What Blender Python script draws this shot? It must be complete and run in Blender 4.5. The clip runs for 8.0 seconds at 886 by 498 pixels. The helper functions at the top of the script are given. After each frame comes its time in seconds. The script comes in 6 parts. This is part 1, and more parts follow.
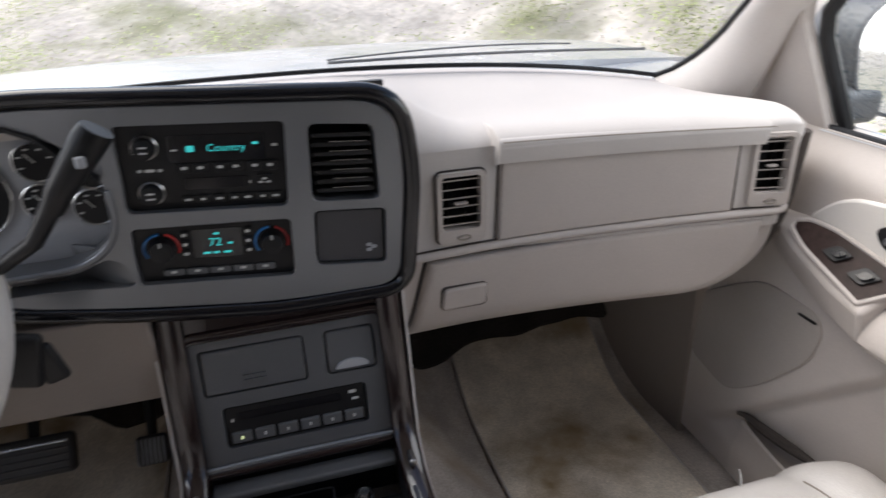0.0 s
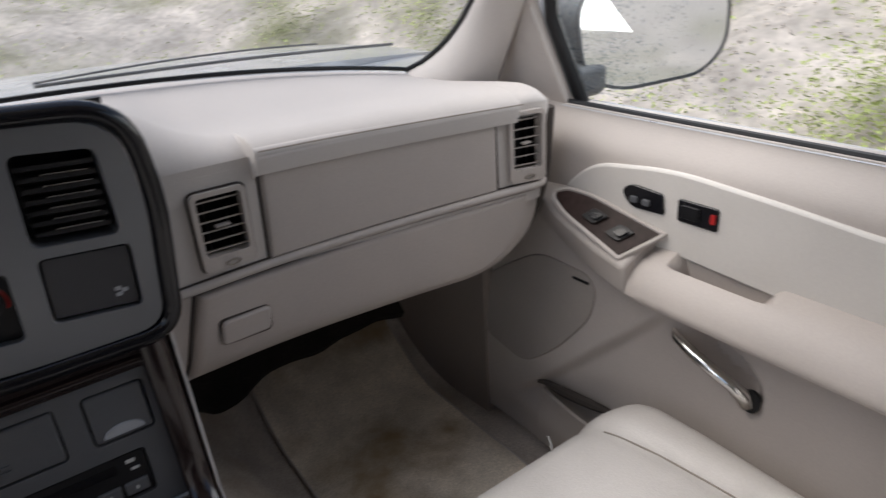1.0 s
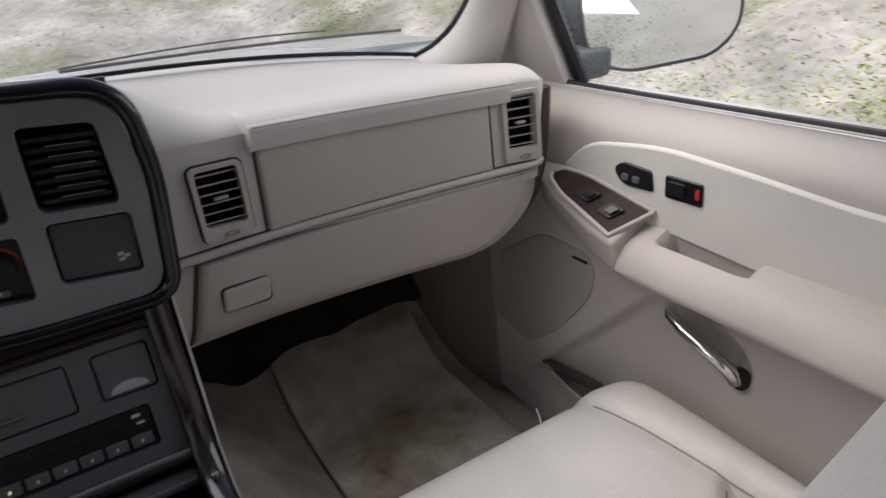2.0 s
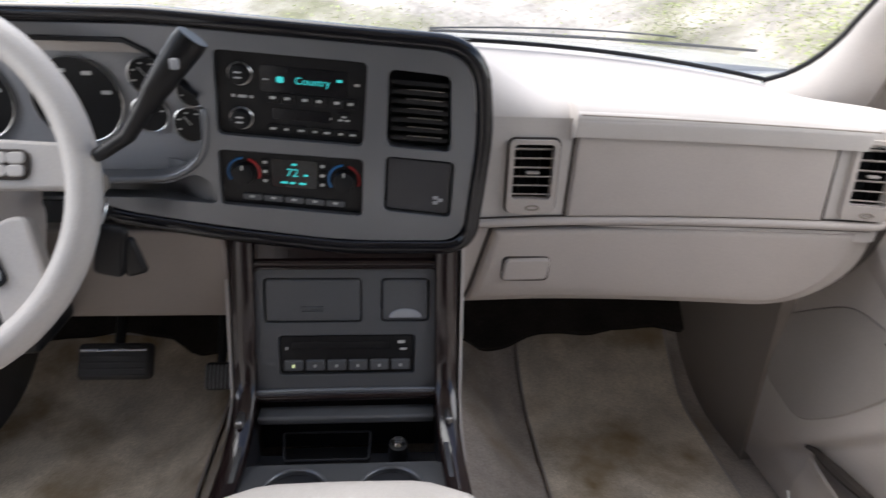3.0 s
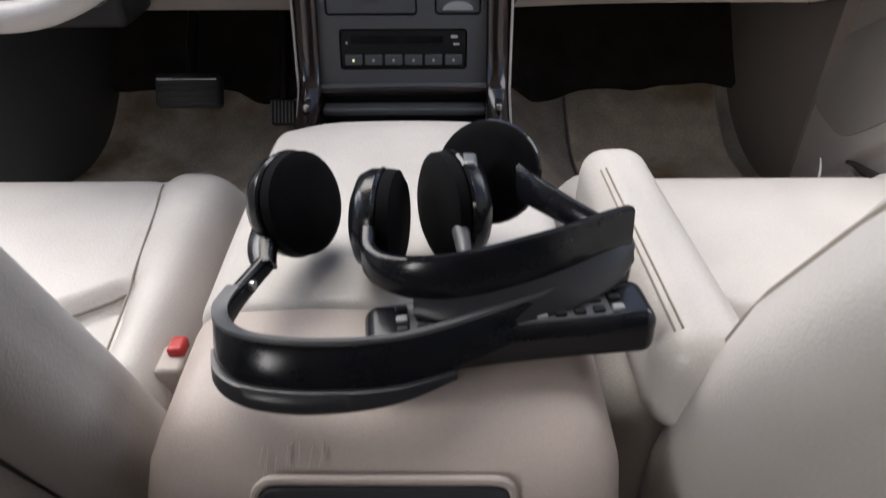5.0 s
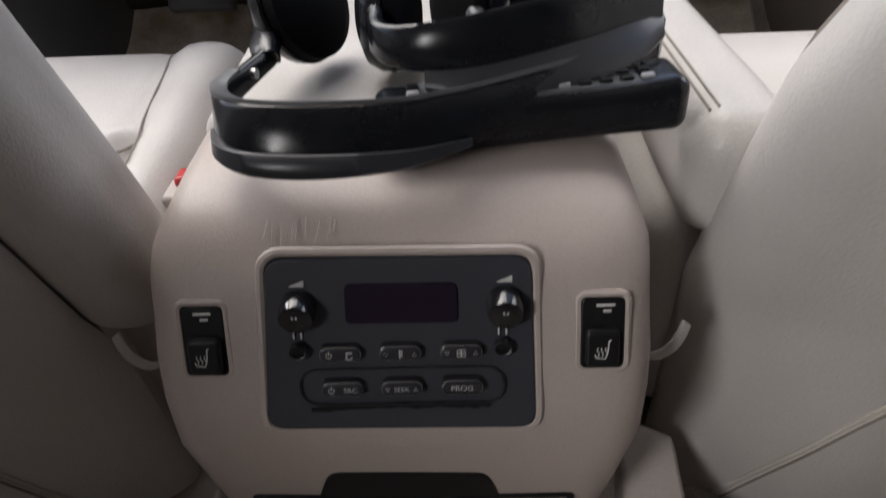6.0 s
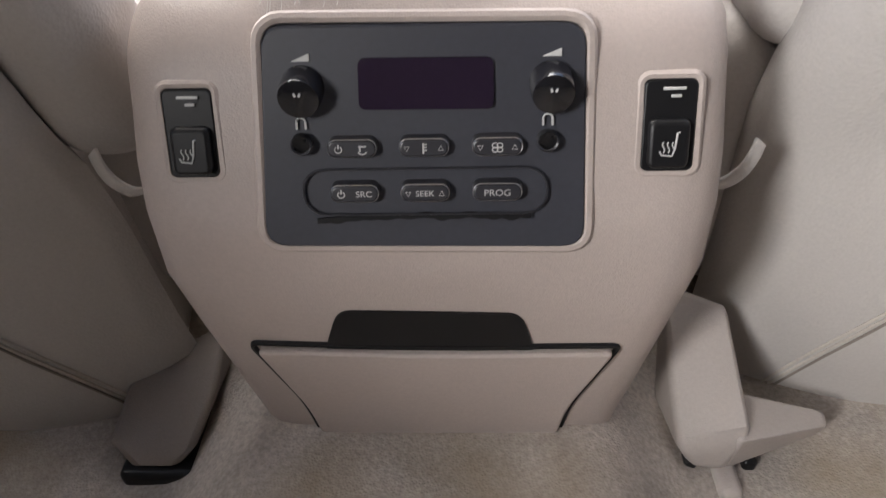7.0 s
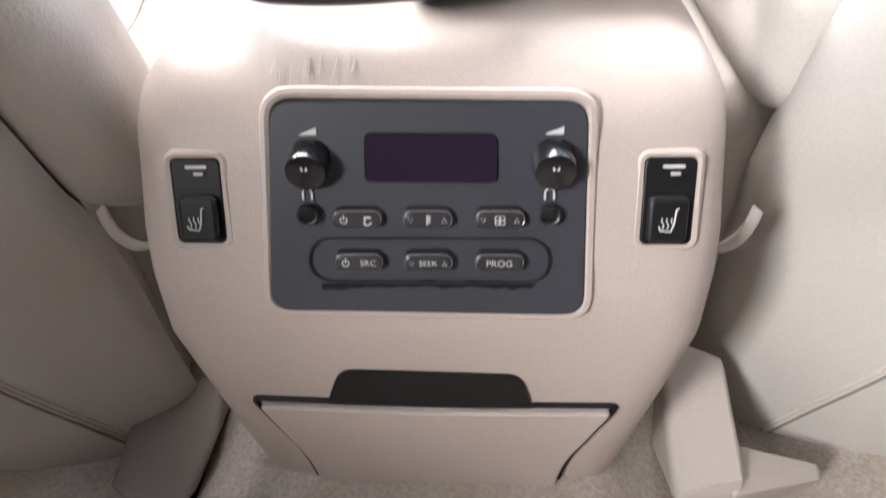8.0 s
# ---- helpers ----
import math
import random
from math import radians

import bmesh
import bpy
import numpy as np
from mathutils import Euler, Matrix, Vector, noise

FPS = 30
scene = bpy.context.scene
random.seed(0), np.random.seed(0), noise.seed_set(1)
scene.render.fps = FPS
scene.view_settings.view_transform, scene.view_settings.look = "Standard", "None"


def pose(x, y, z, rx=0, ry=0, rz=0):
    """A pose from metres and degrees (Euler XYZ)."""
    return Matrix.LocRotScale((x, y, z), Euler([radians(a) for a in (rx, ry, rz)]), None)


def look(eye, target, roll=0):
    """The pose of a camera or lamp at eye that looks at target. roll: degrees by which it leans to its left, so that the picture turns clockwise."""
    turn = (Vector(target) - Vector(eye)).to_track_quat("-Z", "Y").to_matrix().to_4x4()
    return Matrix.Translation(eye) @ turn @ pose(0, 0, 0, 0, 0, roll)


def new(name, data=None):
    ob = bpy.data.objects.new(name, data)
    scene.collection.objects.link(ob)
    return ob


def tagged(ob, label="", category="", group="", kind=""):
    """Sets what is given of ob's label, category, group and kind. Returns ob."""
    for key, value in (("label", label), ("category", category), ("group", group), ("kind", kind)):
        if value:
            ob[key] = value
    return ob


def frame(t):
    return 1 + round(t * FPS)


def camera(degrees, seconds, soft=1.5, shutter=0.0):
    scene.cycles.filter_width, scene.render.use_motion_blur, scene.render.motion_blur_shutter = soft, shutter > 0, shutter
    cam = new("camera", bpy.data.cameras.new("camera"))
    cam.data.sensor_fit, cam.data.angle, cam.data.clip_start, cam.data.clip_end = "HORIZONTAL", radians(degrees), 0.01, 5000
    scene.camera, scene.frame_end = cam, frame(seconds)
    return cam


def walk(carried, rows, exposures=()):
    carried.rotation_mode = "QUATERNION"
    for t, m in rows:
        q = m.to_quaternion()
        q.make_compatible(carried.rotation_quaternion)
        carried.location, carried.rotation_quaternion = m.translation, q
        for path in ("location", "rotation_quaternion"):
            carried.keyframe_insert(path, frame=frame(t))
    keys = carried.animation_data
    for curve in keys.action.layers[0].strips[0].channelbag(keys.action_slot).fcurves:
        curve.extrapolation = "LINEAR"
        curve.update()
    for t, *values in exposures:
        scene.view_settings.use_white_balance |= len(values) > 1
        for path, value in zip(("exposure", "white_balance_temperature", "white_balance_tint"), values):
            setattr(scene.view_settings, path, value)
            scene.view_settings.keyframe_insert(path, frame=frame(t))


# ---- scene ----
cam = camera(67.7, 8.0, soft=1.4, shutter=0.4)
PATH = [
    (0, (0.01, 0.269, 0.932), (0.483, 2.024, 0.096), -2.2),
    (0.5, (0.035, 0.291, 0.918), (0.8, 1.94, 0.084), -3.5),
    (1, (0.045, 0.298, 0.907), (1.074, 1.796, 0.072), -4.1),
    (1.2, (0.045, 0.295, 0.905), (1.153, 1.737, 0.074), -5.1),
    (2.3, (0.101, 0.206, 0.883), (0.833, 1.878, 0.064), -4.2),
    (2.5, (0.087, 0.215, 0.884), (0.688, 1.943, 0.076), -2.1),
    (3, (0.053, 0.221, 0.877), (0.225, 2.046, 0.076), 2.2),
    (3.5, (0.04, 0.19, 0.866), (0.079, 1.998, 0.012), 1.6),
    (4, (0.053, 0.127, 0.817), (0.060, 1.884, -0.139), 1.0),
    (4.2, (0.048, 0.110, 0.786), (0.052, 1.831, -0.234), 0.6),
    (4.5, (0.044, 0.087, 0.748), (0.062, 1.762, -0.344), 0.5),
    (4.7, (0.043, 0.074, 0.729), (0.074, 1.723, -0.402), 0.4),
    (5.8, (0.054, 0.001, 0.600), (0.011, 1.605, -0.594), -2.3),
    (6, (0.051, -0.001, 0.575), (-0.009, 1.582, -0.647), -2.8),
    (6.2, (0.053, -0.003, 0.551), (-0.017, 1.562, -0.692), -3.6),
    (6.5, (0.049, -0.004, 0.508), (-0.027, 1.539, -0.763), -3.7),
    (7, (0.036, -0.011, 0.456), (-0.056, 1.521, -0.827), -2.7),
    (7.5, (0.031, -0.010, 0.445), (-0.043, 1.533, -0.826), -1.9),
    (8, (0.034, 0.005, 0.485), (-0.052, 1.55, -0.782), -1.8),
]
walk(cam, [(t, look(eye, target, roll)) for t, eye, target, roll in PATH], [(0.0, 0.85), (0.7, 0.5), (1.2, 0.25), (2.4, 0.25), (3.0, 1.15), (3.6, 1.87), (4.2, 1.72), (4.7, 1.05), (5.8, 1.0), (6.1, 1.1), (6.5, 1.48), (7.0, 2.3), (7.5, 2.8), (8.0, 2.95)])
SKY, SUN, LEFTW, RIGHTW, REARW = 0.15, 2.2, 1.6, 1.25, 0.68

# world, sun and exposure
world = bpy.data.worlds.new("world")
world.use_nodes = True
scene.world = world
wn = world.node_tree
sky = wn.nodes.new("ShaderNodeTexSky")
sky.sky_type, sky.sun_disc = "NISHITA", False
sky.sun_elevation, sky.sun_rotation = radians(55), radians(-42)
sky.air_density, sky.dust_density, sky.ozone_density = 1.0, 2.5, 1.0
wn.links.new(sky.outputs[0], wn.nodes["Background"].inputs[0])
wn.nodes["Background"].inputs[1].default_value = SKY
sun = new("sun", bpy.data.lights.new("sun", "SUN"))
sun.data.energy, sun.data.angle, sun.data.color = SUN, radians(60), (1.0, 0.965, 0.94)


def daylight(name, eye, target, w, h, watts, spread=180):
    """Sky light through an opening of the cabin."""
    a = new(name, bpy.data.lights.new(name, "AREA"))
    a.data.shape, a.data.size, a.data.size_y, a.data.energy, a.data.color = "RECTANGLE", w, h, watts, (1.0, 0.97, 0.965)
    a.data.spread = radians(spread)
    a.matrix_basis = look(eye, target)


daylight("left_window_light", (-0.80, 0.90, 0.84), (-0.22, 1.08, 0.05), 0.5, 0.38, LEFTW)
daylight("right_window_light", (0.79, 0.84, 0.88), (0.10, 1.02, 0.05), 0.5, 0.40, RIGHTW)
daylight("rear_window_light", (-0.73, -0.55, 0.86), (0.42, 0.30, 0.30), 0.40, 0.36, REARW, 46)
sun.matrix_basis = look((-2.4, 2.8, 5.0), (0, 0.5, 0))


# materials
def mat(name, color, rough=0.5, metal=0.0, var=0.12, scale=40.0, fine=400.0, bump=0.0, bscale=600.0, spec=0.5, stain=None, coat=0.0, wear=6.0):
    """A surface with grain and stains at two scales."""
    m = bpy.data.materials.new(name)
    m.use_nodes = True
    nt = m.node_tree
    b = nt.nodes["Principled BSDF"]
    b.inputs["Metallic"].default_value = metal
    b.inputs["Specular IOR Level"].default_value = spec
    b.inputs["Coat Weight"].default_value = coat
    tc = nt.nodes.new("ShaderNodeTexCoord")
    n1, n2 = nt.nodes.new("ShaderNodeTexNoise"), nt.nodes.new("ShaderNodeTexNoise")
    n1.inputs["Scale"].default_value, n2.inputs["Scale"].default_value = wear, fine
    n1.inputs["Detail"].default_value, n2.inputs["Detail"].default_value = 6, 3
    for n in (n1, n2):
        nt.links.new(tc.outputs["Object"], n.inputs["Vector"])
    r1, r2 = nt.nodes.new("ShaderNodeMapRange"), nt.nodes.new("ShaderNodeMapRange")
    for r, n, v in ((r1, n1, var), (r2, n2, var * 0.6)):
        nt.links.new(n.outputs["Fac"], r.inputs["Value"])
        r.inputs["From Min"].default_value, r.inputs["From Max"].default_value = 0.3, 0.7
        r.inputs["To Min"].default_value, r.inputs["To Max"].default_value = 1 - v, 1 + v
    mul = nt.nodes.new("ShaderNodeMath")
    mul.operation = "MULTIPLY"
    nt.links.new(r1.outputs[0], mul.inputs[0]), nt.links.new(r2.outputs[0], mul.inputs[1])
    base = nt.nodes.new("ShaderNodeVectorMath")
    base.operation = "SCALE"
    base.inputs[0].default_value = color
    nt.links.new(mul.outputs[0], base.inputs["Scale"])
    out = base.outputs[0]
    if stain:
        n3 = nt.nodes.new("ShaderNodeTexNoise")
        n3.inputs["Scale"].default_value, n3.inputs["Detail"].default_value = stain[1], 8
        nt.links.new(tc.outputs["Object"], n3.inputs["Vector"])
        r3 = nt.nodes.new("ShaderNodeMapRange")
        r3.inputs["From Min"].default_value, r3.inputs["From Max"].default_value = stain[2:] or (0.5, 0.72)
        nt.links.new(n3.outputs["Fac"], r3.inputs["Value"])
        mx = nt.nodes.new("ShaderNodeMix")
        mx.data_type = "RGBA"
        nt.links.new(r3.outputs[0], mx.inputs[0]), nt.links.new(out, mx.inputs[6])
        mx.inputs[7].default_value = (*stain[0], 1)
        out = mx.outputs[2]
    nt.links.new(out, b.inputs["Base Color"])
    rr_ = nt.nodes.new("ShaderNodeMapRange")
    nt.links.new(n1.outputs["Fac"], rr_.inputs["Value"])
    rr_.inputs["To Min"].default_value, rr_.inputs["To Max"].default_value = max(rough - 0.12, 0.02), min(rough + 0.12, 1)
    nt.links.new(rr_.outputs[0], b.inputs["Roughness"])
    if bump:
        n4 = nt.nodes.new("ShaderNodeTexVoronoi")
        n4.inputs["Scale"].default_value = bscale
        nt.links.new(tc.outputs["Object"], n4.inputs["Vector"])
        bp = nt.nodes.new("ShaderNodeBump")
        bp.inputs["Strength"].default_value, bp.inputs["Distance"].default_value = bump, 0.0006
        nt.links.new(n4.outputs["Distance"], bp.inputs["Height"])
        nt.links.new(bp.outputs[0], b.inputs["Normal"])
    return m


def glow(name, color, strength):
    m = bpy.data.materials.new(name)
    m.use_nodes = True
    b = m.node_tree.nodes["Principled BSDF"]
    b.inputs["Base Color"].default_value = (0.01, 0.01, 0.01, 1)
    b.inputs["Emission Color"].default_value = (*color, 1)
    b.inputs["Emission Strength"].default_value = strength
    return m


def clear(name, tint, gloss, least=0.03):
    """A thin pane: clear, with a sky reflection that grows at grazing angles."""
    m = bpy.data.materials.new(name)
    m.use_nodes = True
    nt = m.node_tree
    tr, gl, mx, lw, pw, sc = (nt.nodes.new(k) for k in ("ShaderNodeBsdfTransparent", "ShaderNodeBsdfGlossy", "ShaderNodeMixShader", "ShaderNodeLayerWeight", "ShaderNodeMath", "ShaderNodeMath"))
    tr.inputs[0].default_value = (*tint, 1)
    gl.inputs["Roughness"].default_value = 0.02
    pw.operation, sc.operation = "POWER", "MULTIPLY_ADD"
    pw.inputs[1].default_value, sc.inputs[1].default_value, sc.inputs[2].default_value = 4.0, gloss, least
    nt.links.new(lw.outputs["Facing"], pw.inputs[0]), nt.links.new(pw.outputs[0], sc.inputs[0])
    nt.links.new(sc.outputs[0], mx.inputs[0]), nt.links.new(tr.outputs[0], mx.inputs[1]), nt.links.new(gl.outputs[0], mx.inputs[2])
    nt.links.new(mx.outputs[0], nt.nodes["Material Output"].inputs[0])
    return m


M = {
    "pad": mat("dash_vinyl", (0.48, 0.448, 0.424), 0.62, bump=0.25, bscale=900, var=0.05),
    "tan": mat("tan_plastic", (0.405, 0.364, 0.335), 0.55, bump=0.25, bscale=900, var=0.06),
    # darker copy of the tan plastic, with shade in its colour
    "knee": mat("shaded_tan_plastic", (0.235, 0.20, 0.178), 0.6, bump=0.25, bscale=900, var=0.06),
    "contan": mat("console_plastic", (0.43, 0.370, 0.338), 0.45, bump=0.25, bscale=900, var=0.06),
    "tan_dark": mat("speaker_cloth", (0.30, 0.268, 0.246), 0.8, bump=0.4, bscale=1400, var=0.08),
    "door_cloth": mat("door_insert_vinyl", (0.56, 0.53, 0.495), 0.6, bump=0.2, bscale=800, var=0.05),
    "leather": mat("seat_leather", (0.515, 0.49, 0.466), 0.42, bump=0.35, bscale=420, var=0.07, wear=9),
    "leather_side": mat("seat_side_vinyl", (0.475, 0.452, 0.43), 0.48, bump=0.35, bscale=420, var=0.06),
    "seam": mat("seam_thread", (0.24, 0.21, 0.18), 0.8, var=0.1),
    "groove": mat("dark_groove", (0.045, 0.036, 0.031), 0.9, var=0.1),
    "stitch": mat("stitch_thread", (0.50, 0.46, 0.41), 0.8, var=0.1),
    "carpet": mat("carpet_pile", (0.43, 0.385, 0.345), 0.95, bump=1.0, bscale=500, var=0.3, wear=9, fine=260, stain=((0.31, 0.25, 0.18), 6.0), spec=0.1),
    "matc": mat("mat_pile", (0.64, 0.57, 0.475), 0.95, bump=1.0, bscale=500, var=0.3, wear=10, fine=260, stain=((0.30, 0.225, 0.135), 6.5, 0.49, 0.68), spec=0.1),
    "bezel": mat("pewter_paint", (0.185, 0.192, 0.205), 0.36, metal=0.6, var=0.05, fine=900),
    "panel": mat("charcoal_plastic", (0.085, 0.088, 0.094), 0.42, bump=0.2, bscale=1000, var=0.06),
    "tray": mat("dark_tray_plastic", (0.028, 0.029, 0.034), 0.32, var=0.1),
    "wood": mat("dark_burl_lacquer", (0.017, 0.010, 0.010), 0.16, var=0.12, wear=3, fine=60, spec=0.4, coat=0.5),
    "burl": mat("satin_burl", (0.028, 0.018, 0.016), 0.36, var=0.35, wear=22, fine=120, spec=0.1),
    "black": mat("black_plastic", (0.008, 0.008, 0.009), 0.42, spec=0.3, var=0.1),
    "gloss": mat("gloss_black", (0.008, 0.008, 0.010), 0.1, var=0.1),
    "rubber": mat("pedal_rubber", (0.045, 0.045, 0.048), 0.5, var=0.15, wear=30),
    # insulation colour that also holds the shade under the dashboard
    "underpad": mat("underpad_and_shade", (0.034, 0.030, 0.027), 0.95, bump=0.8, bscale=400, var=0.3, wear=12, fine=200, spec=0.1),
    "foam": mat("ear_foam", (0.005, 0.005, 0.006), 0.95, bump=0.6, bscale=900, var=0.2, spec=0.12),
    "hp": mat("headset_plastic", (0.009, 0.010, 0.013), 0.2, spec=0.35, var=0.15, wear=30),
    "chrome": mat("chrome", (0.75, 0.74, 0.72), 0.1, metal=1.0, var=0.04),
    "steel": mat("steel", (0.45, 0.45, 0.45), 0.28, metal=1.0, var=0.06),
    "rear_face": mat("rear_control_face", (0.036, 0.038, 0.048), 0.42, var=0.1, fine=300),
    "lens": mat("display_lens", (0.016, 0.009, 0.022), 0.10, var=0.1),
    "white": mat("white_print", (0.50, 0.50, 0.49), 0.6, var=0.05),
    "rear_btn": mat("rear_button_rubber", (0.022, 0.022, 0.027), 0.36, var=0.1),
    "red": mat("red_plastic", (0.42, 0.02, 0.02), 0.4, var=0.08),
    "blue": mat("blue_print", (0.02, 0.16, 0.42), 0.5, var=0.05),
    "silver": mat("gauge_silver", (0.33, 0.34, 0.36), 0.4, var=0.06),
    "headliner": mat("headliner_cloth", (0.50, 0.46, 0.41), 0.9, var=0.06),
    "cyan": glow("cyan_display", (0.04, 0.62, 0.62), 0.45),
    "lime": glow("lime_light", (0.75, 0.85, 0.45), 0.5),
    "glass": clear("window_glass", (0.93, 0.95, 0.94), 0.35),
    "windscreen": clear("windscreen_glass", (0.93, 0.95, 0.94), 0.5, 0.10),
    "drop": clear("water_drop", (0.80, 0.84, 0.86), 0.9),
    "tinted": clear("privacy_glass", (0.10, 0.11, 0.11), 0.4),
    "bodypaint": mat("car_paint", (0.62, 0.63, 0.64), 0.25, metal=0.4, coat=0.5, var=0.05),
    "mirrorglass": mat("mirror_glass", (0.85, 0.87, 0.88), 0.04, metal=1.0, var=0.02),
    "ground": mat("leaf_litter_ground", (0.53, 0.475, 0.42), 0.95, var=0.3, wear=2.2, fine=14, stain=((0.16, 0.17, 0.06), 0.9), bump=0.8, bscale=30),
    "asphalt": mat("wet_asphalt", (0.07, 0.07, 0.07), 0.3, var=0.2, wear=1.2, fine=60),
}


# building helpers
def thing(name, label, category, at=(0, 0, 0), group="", kind=""):
    e = new(name)
    e.empty_display_size = 0.05
    e.matrix_basis = Matrix.Translation(at)
    return tagged(e, label, category, group, kind)


def finish(ob, bm, material, bevel=0.0, segs=2, sharp=40):
    bmesh.ops.recalc_face_normals(bm, faces=bm.faces)
    for f in bm.faces:
        f.smooth = True
    for e in bm.edges:
        e.smooth = len(e.link_faces) == 2 and e.calc_face_angle(0) < radians(sharp)
    bm.to_mesh(ob.data)
    bm.free()
    ob.data.materials.append(M[material])
    if bevel:
        b = ob.modifiers.new("bevel", "BEVEL")
        b.width, b.segments, b.limit_method, b.angle_limit = bevel, segs, "ANGLE", radians(40)
    return ob


def part(name, bm, material, parent, label="", bevel=0.0, segs=2, sharp=40):
    """One mesh under a thing or under a part of it."""
    ob = finish(new(name, bpy.data.meshes.new(name)), bm, material, bevel, segs, sharp)
    ob.parent = parent
    if parent.type == "EMPTY":
        ob.matrix_parent_inverse = parent.matrix_basis.inverted()
    return tagged(ob, label)


def solid(name, bm, material, label, category, kind="", bevel=0.0, sharp=40, group=""):
    """A thing or a piece of the setting that is one mesh."""
    return tagged(finish(new(name, bpy.data.meshes.new(name)), bm, material, bevel, sharp=sharp), label, category, group, kind)


def ss(a, b, x):
    t = min(max((x - a) / (b - a), 0.0), 1.0)
    return t * t * (3 - 2 * t)


def lerp(table, x):
    """Straight-line reading of a table of (x, value) pairs."""
    if x <= table[0][0]:
        return table[0][1]
    for (a, va), (b, vb) in zip(table, table[1:]):
        if x <= b:
            return va + (vb - va) * (x - a) / (b - a)
    return table[-1][1]


def rr(cx, cz, w, h, r, n=5):
    """Outline of a rounded rectangle."""
    r = min(r, w / 2 - 1e-4, h / 2 - 1e-4)
    out = []
    for sx, sz, a in ((1, 1, 0), (-1, 1, 90), (-1, -1, 180), (1, -1, 270)):
        for i in range(n + 1):
            t = radians(a + 90 * i / n)
            out.append((cx + sx * (w / 2 - r) + r * math.cos(t), cz + sz * (h / 2 - r) + r * math.sin(t)))
    return out


def soft(points, r, n=5):
    """A polygon with rounded corners; r: one radius or one a corner."""
    out, m = [], len(points)
    for i, p in enumerate(points):
        a, b, c = Vector(points[i - 1]), Vector(p), Vector(points[(i + 1) % m])
        rad = r[i] if isinstance(r, (list, tuple)) else r
        rad = min(rad, (a - b).length * 0.49, (c - b).length * 0.49)
        p0, p1 = b + (a - b).normalized() * rad, b + (c - b).normalized() * rad
        for k in range(n + 1):
            t = k / n
            q = (1 - t) ** 2 * p0 + 2 * t * (1 - t) * b + t * t * p1
            out.append((q.x, q.y))
    return out


def loop(bm, pts):
    vs = [bm.verts.new(p) for p in pts]
    return vs, [bm.edges.new((vs[i - 1], vs[i])) for i in range(len(vs))]


def plate(outline, d0, d1, put, holes=()):
    """A sheet with openings between depths d0 and d1; put(u, v, d) gives the place."""
    bm = bmesh.new()
    layers = []
    for d in (d0, d1):
        edges, rings = [], []
        for o in (outline, *holes):
            vs, es = loop(bm, [put(u, v, d) for u, v in o])
            edges += es
            rings.append(vs)
        if holes:
            bmesh.ops.triangle_fill(bm, edges=edges, use_beauty=True, use_dissolve=False)
        else:
            bm.faces.new(rings[0])
        layers.append(rings)
    for ra, rb in zip(*layers):
        for i in range(len(ra)):
            bm.faces.new((ra[i - 1], ra[i], rb[i], rb[i - 1]))
    return bm


def loft(rings, closed=True, caps=True):
    bm = bmesh.new()
    rows = [[bm.verts.new(p) for p in ring] for ring in rings]
    n = len(rows[0])
    for a, b in zip(rows, rows[1:]):
        for i in range(0 if closed else 1, n):
            bm.faces.new((a[i - 1], a[i], b[i], b[i - 1]))
    if caps and closed:
        bm.faces.new(rows[0][::-1]), bm.faces.new(rows[-1])
    return bm


def tube(path, r, n=10, closed=False, squash=(1, 1)):
    """A bar along a path; r: one radius or one a point."""
    pts = [Vector(p) for p in path]
    m = len(pts)
    rings, up = [], None
    for i, p in enumerate(pts):
        a = pts[i - 1] if (i or closed) else p
        b = pts[(i + 1) % m] if (i < m - 1 or closed) else p
        d = (b - a).normalized()
        if up is None:
            up = d.orthogonal().normalized()
        up = (up - d * up.dot(d)).normalized()
        side = d.cross(up)
        rad = r[i] if isinstance(r, (list, tuple)) else r
        rings.append([p + (up * math.cos(t) * squash[0] + side * math.sin(t) * squash[1]) * rad for t in (2 * math.pi * k / n for k in range(n))])
    if closed:
        rings.append(rings[0])
        bm = loft(rings, caps=False)
        bmesh.ops.remove_doubles(bm, verts=bm.verts, dist=1e-6)
        return bm
    return loft(rings)


def ribbon(path, up, w, th):
    """A flat strap along a path; up: the direction of its width."""
    pts, rings, u = [Vector(p) for p in path], [], Vector(up).normalized()
    for i, p in enumerate(pts):
        d = (pts[min(i + 1, len(pts) - 1)] - pts[max(i - 1, 0)]).normalized()
        s = d.cross(u).normalized()
        ww = w[i] if isinstance(w, (list, tuple)) else w
        rings.append([p + u * a * ww / 2 + s * b * th / 2 for a, b in ((1, 0.6), (0.8, 1), (-0.8, 1), (-1, 0.6), (-1, -0.6), (-0.8, -1), (0.8, -1), (1, -0.6))])
    return loft(rings)


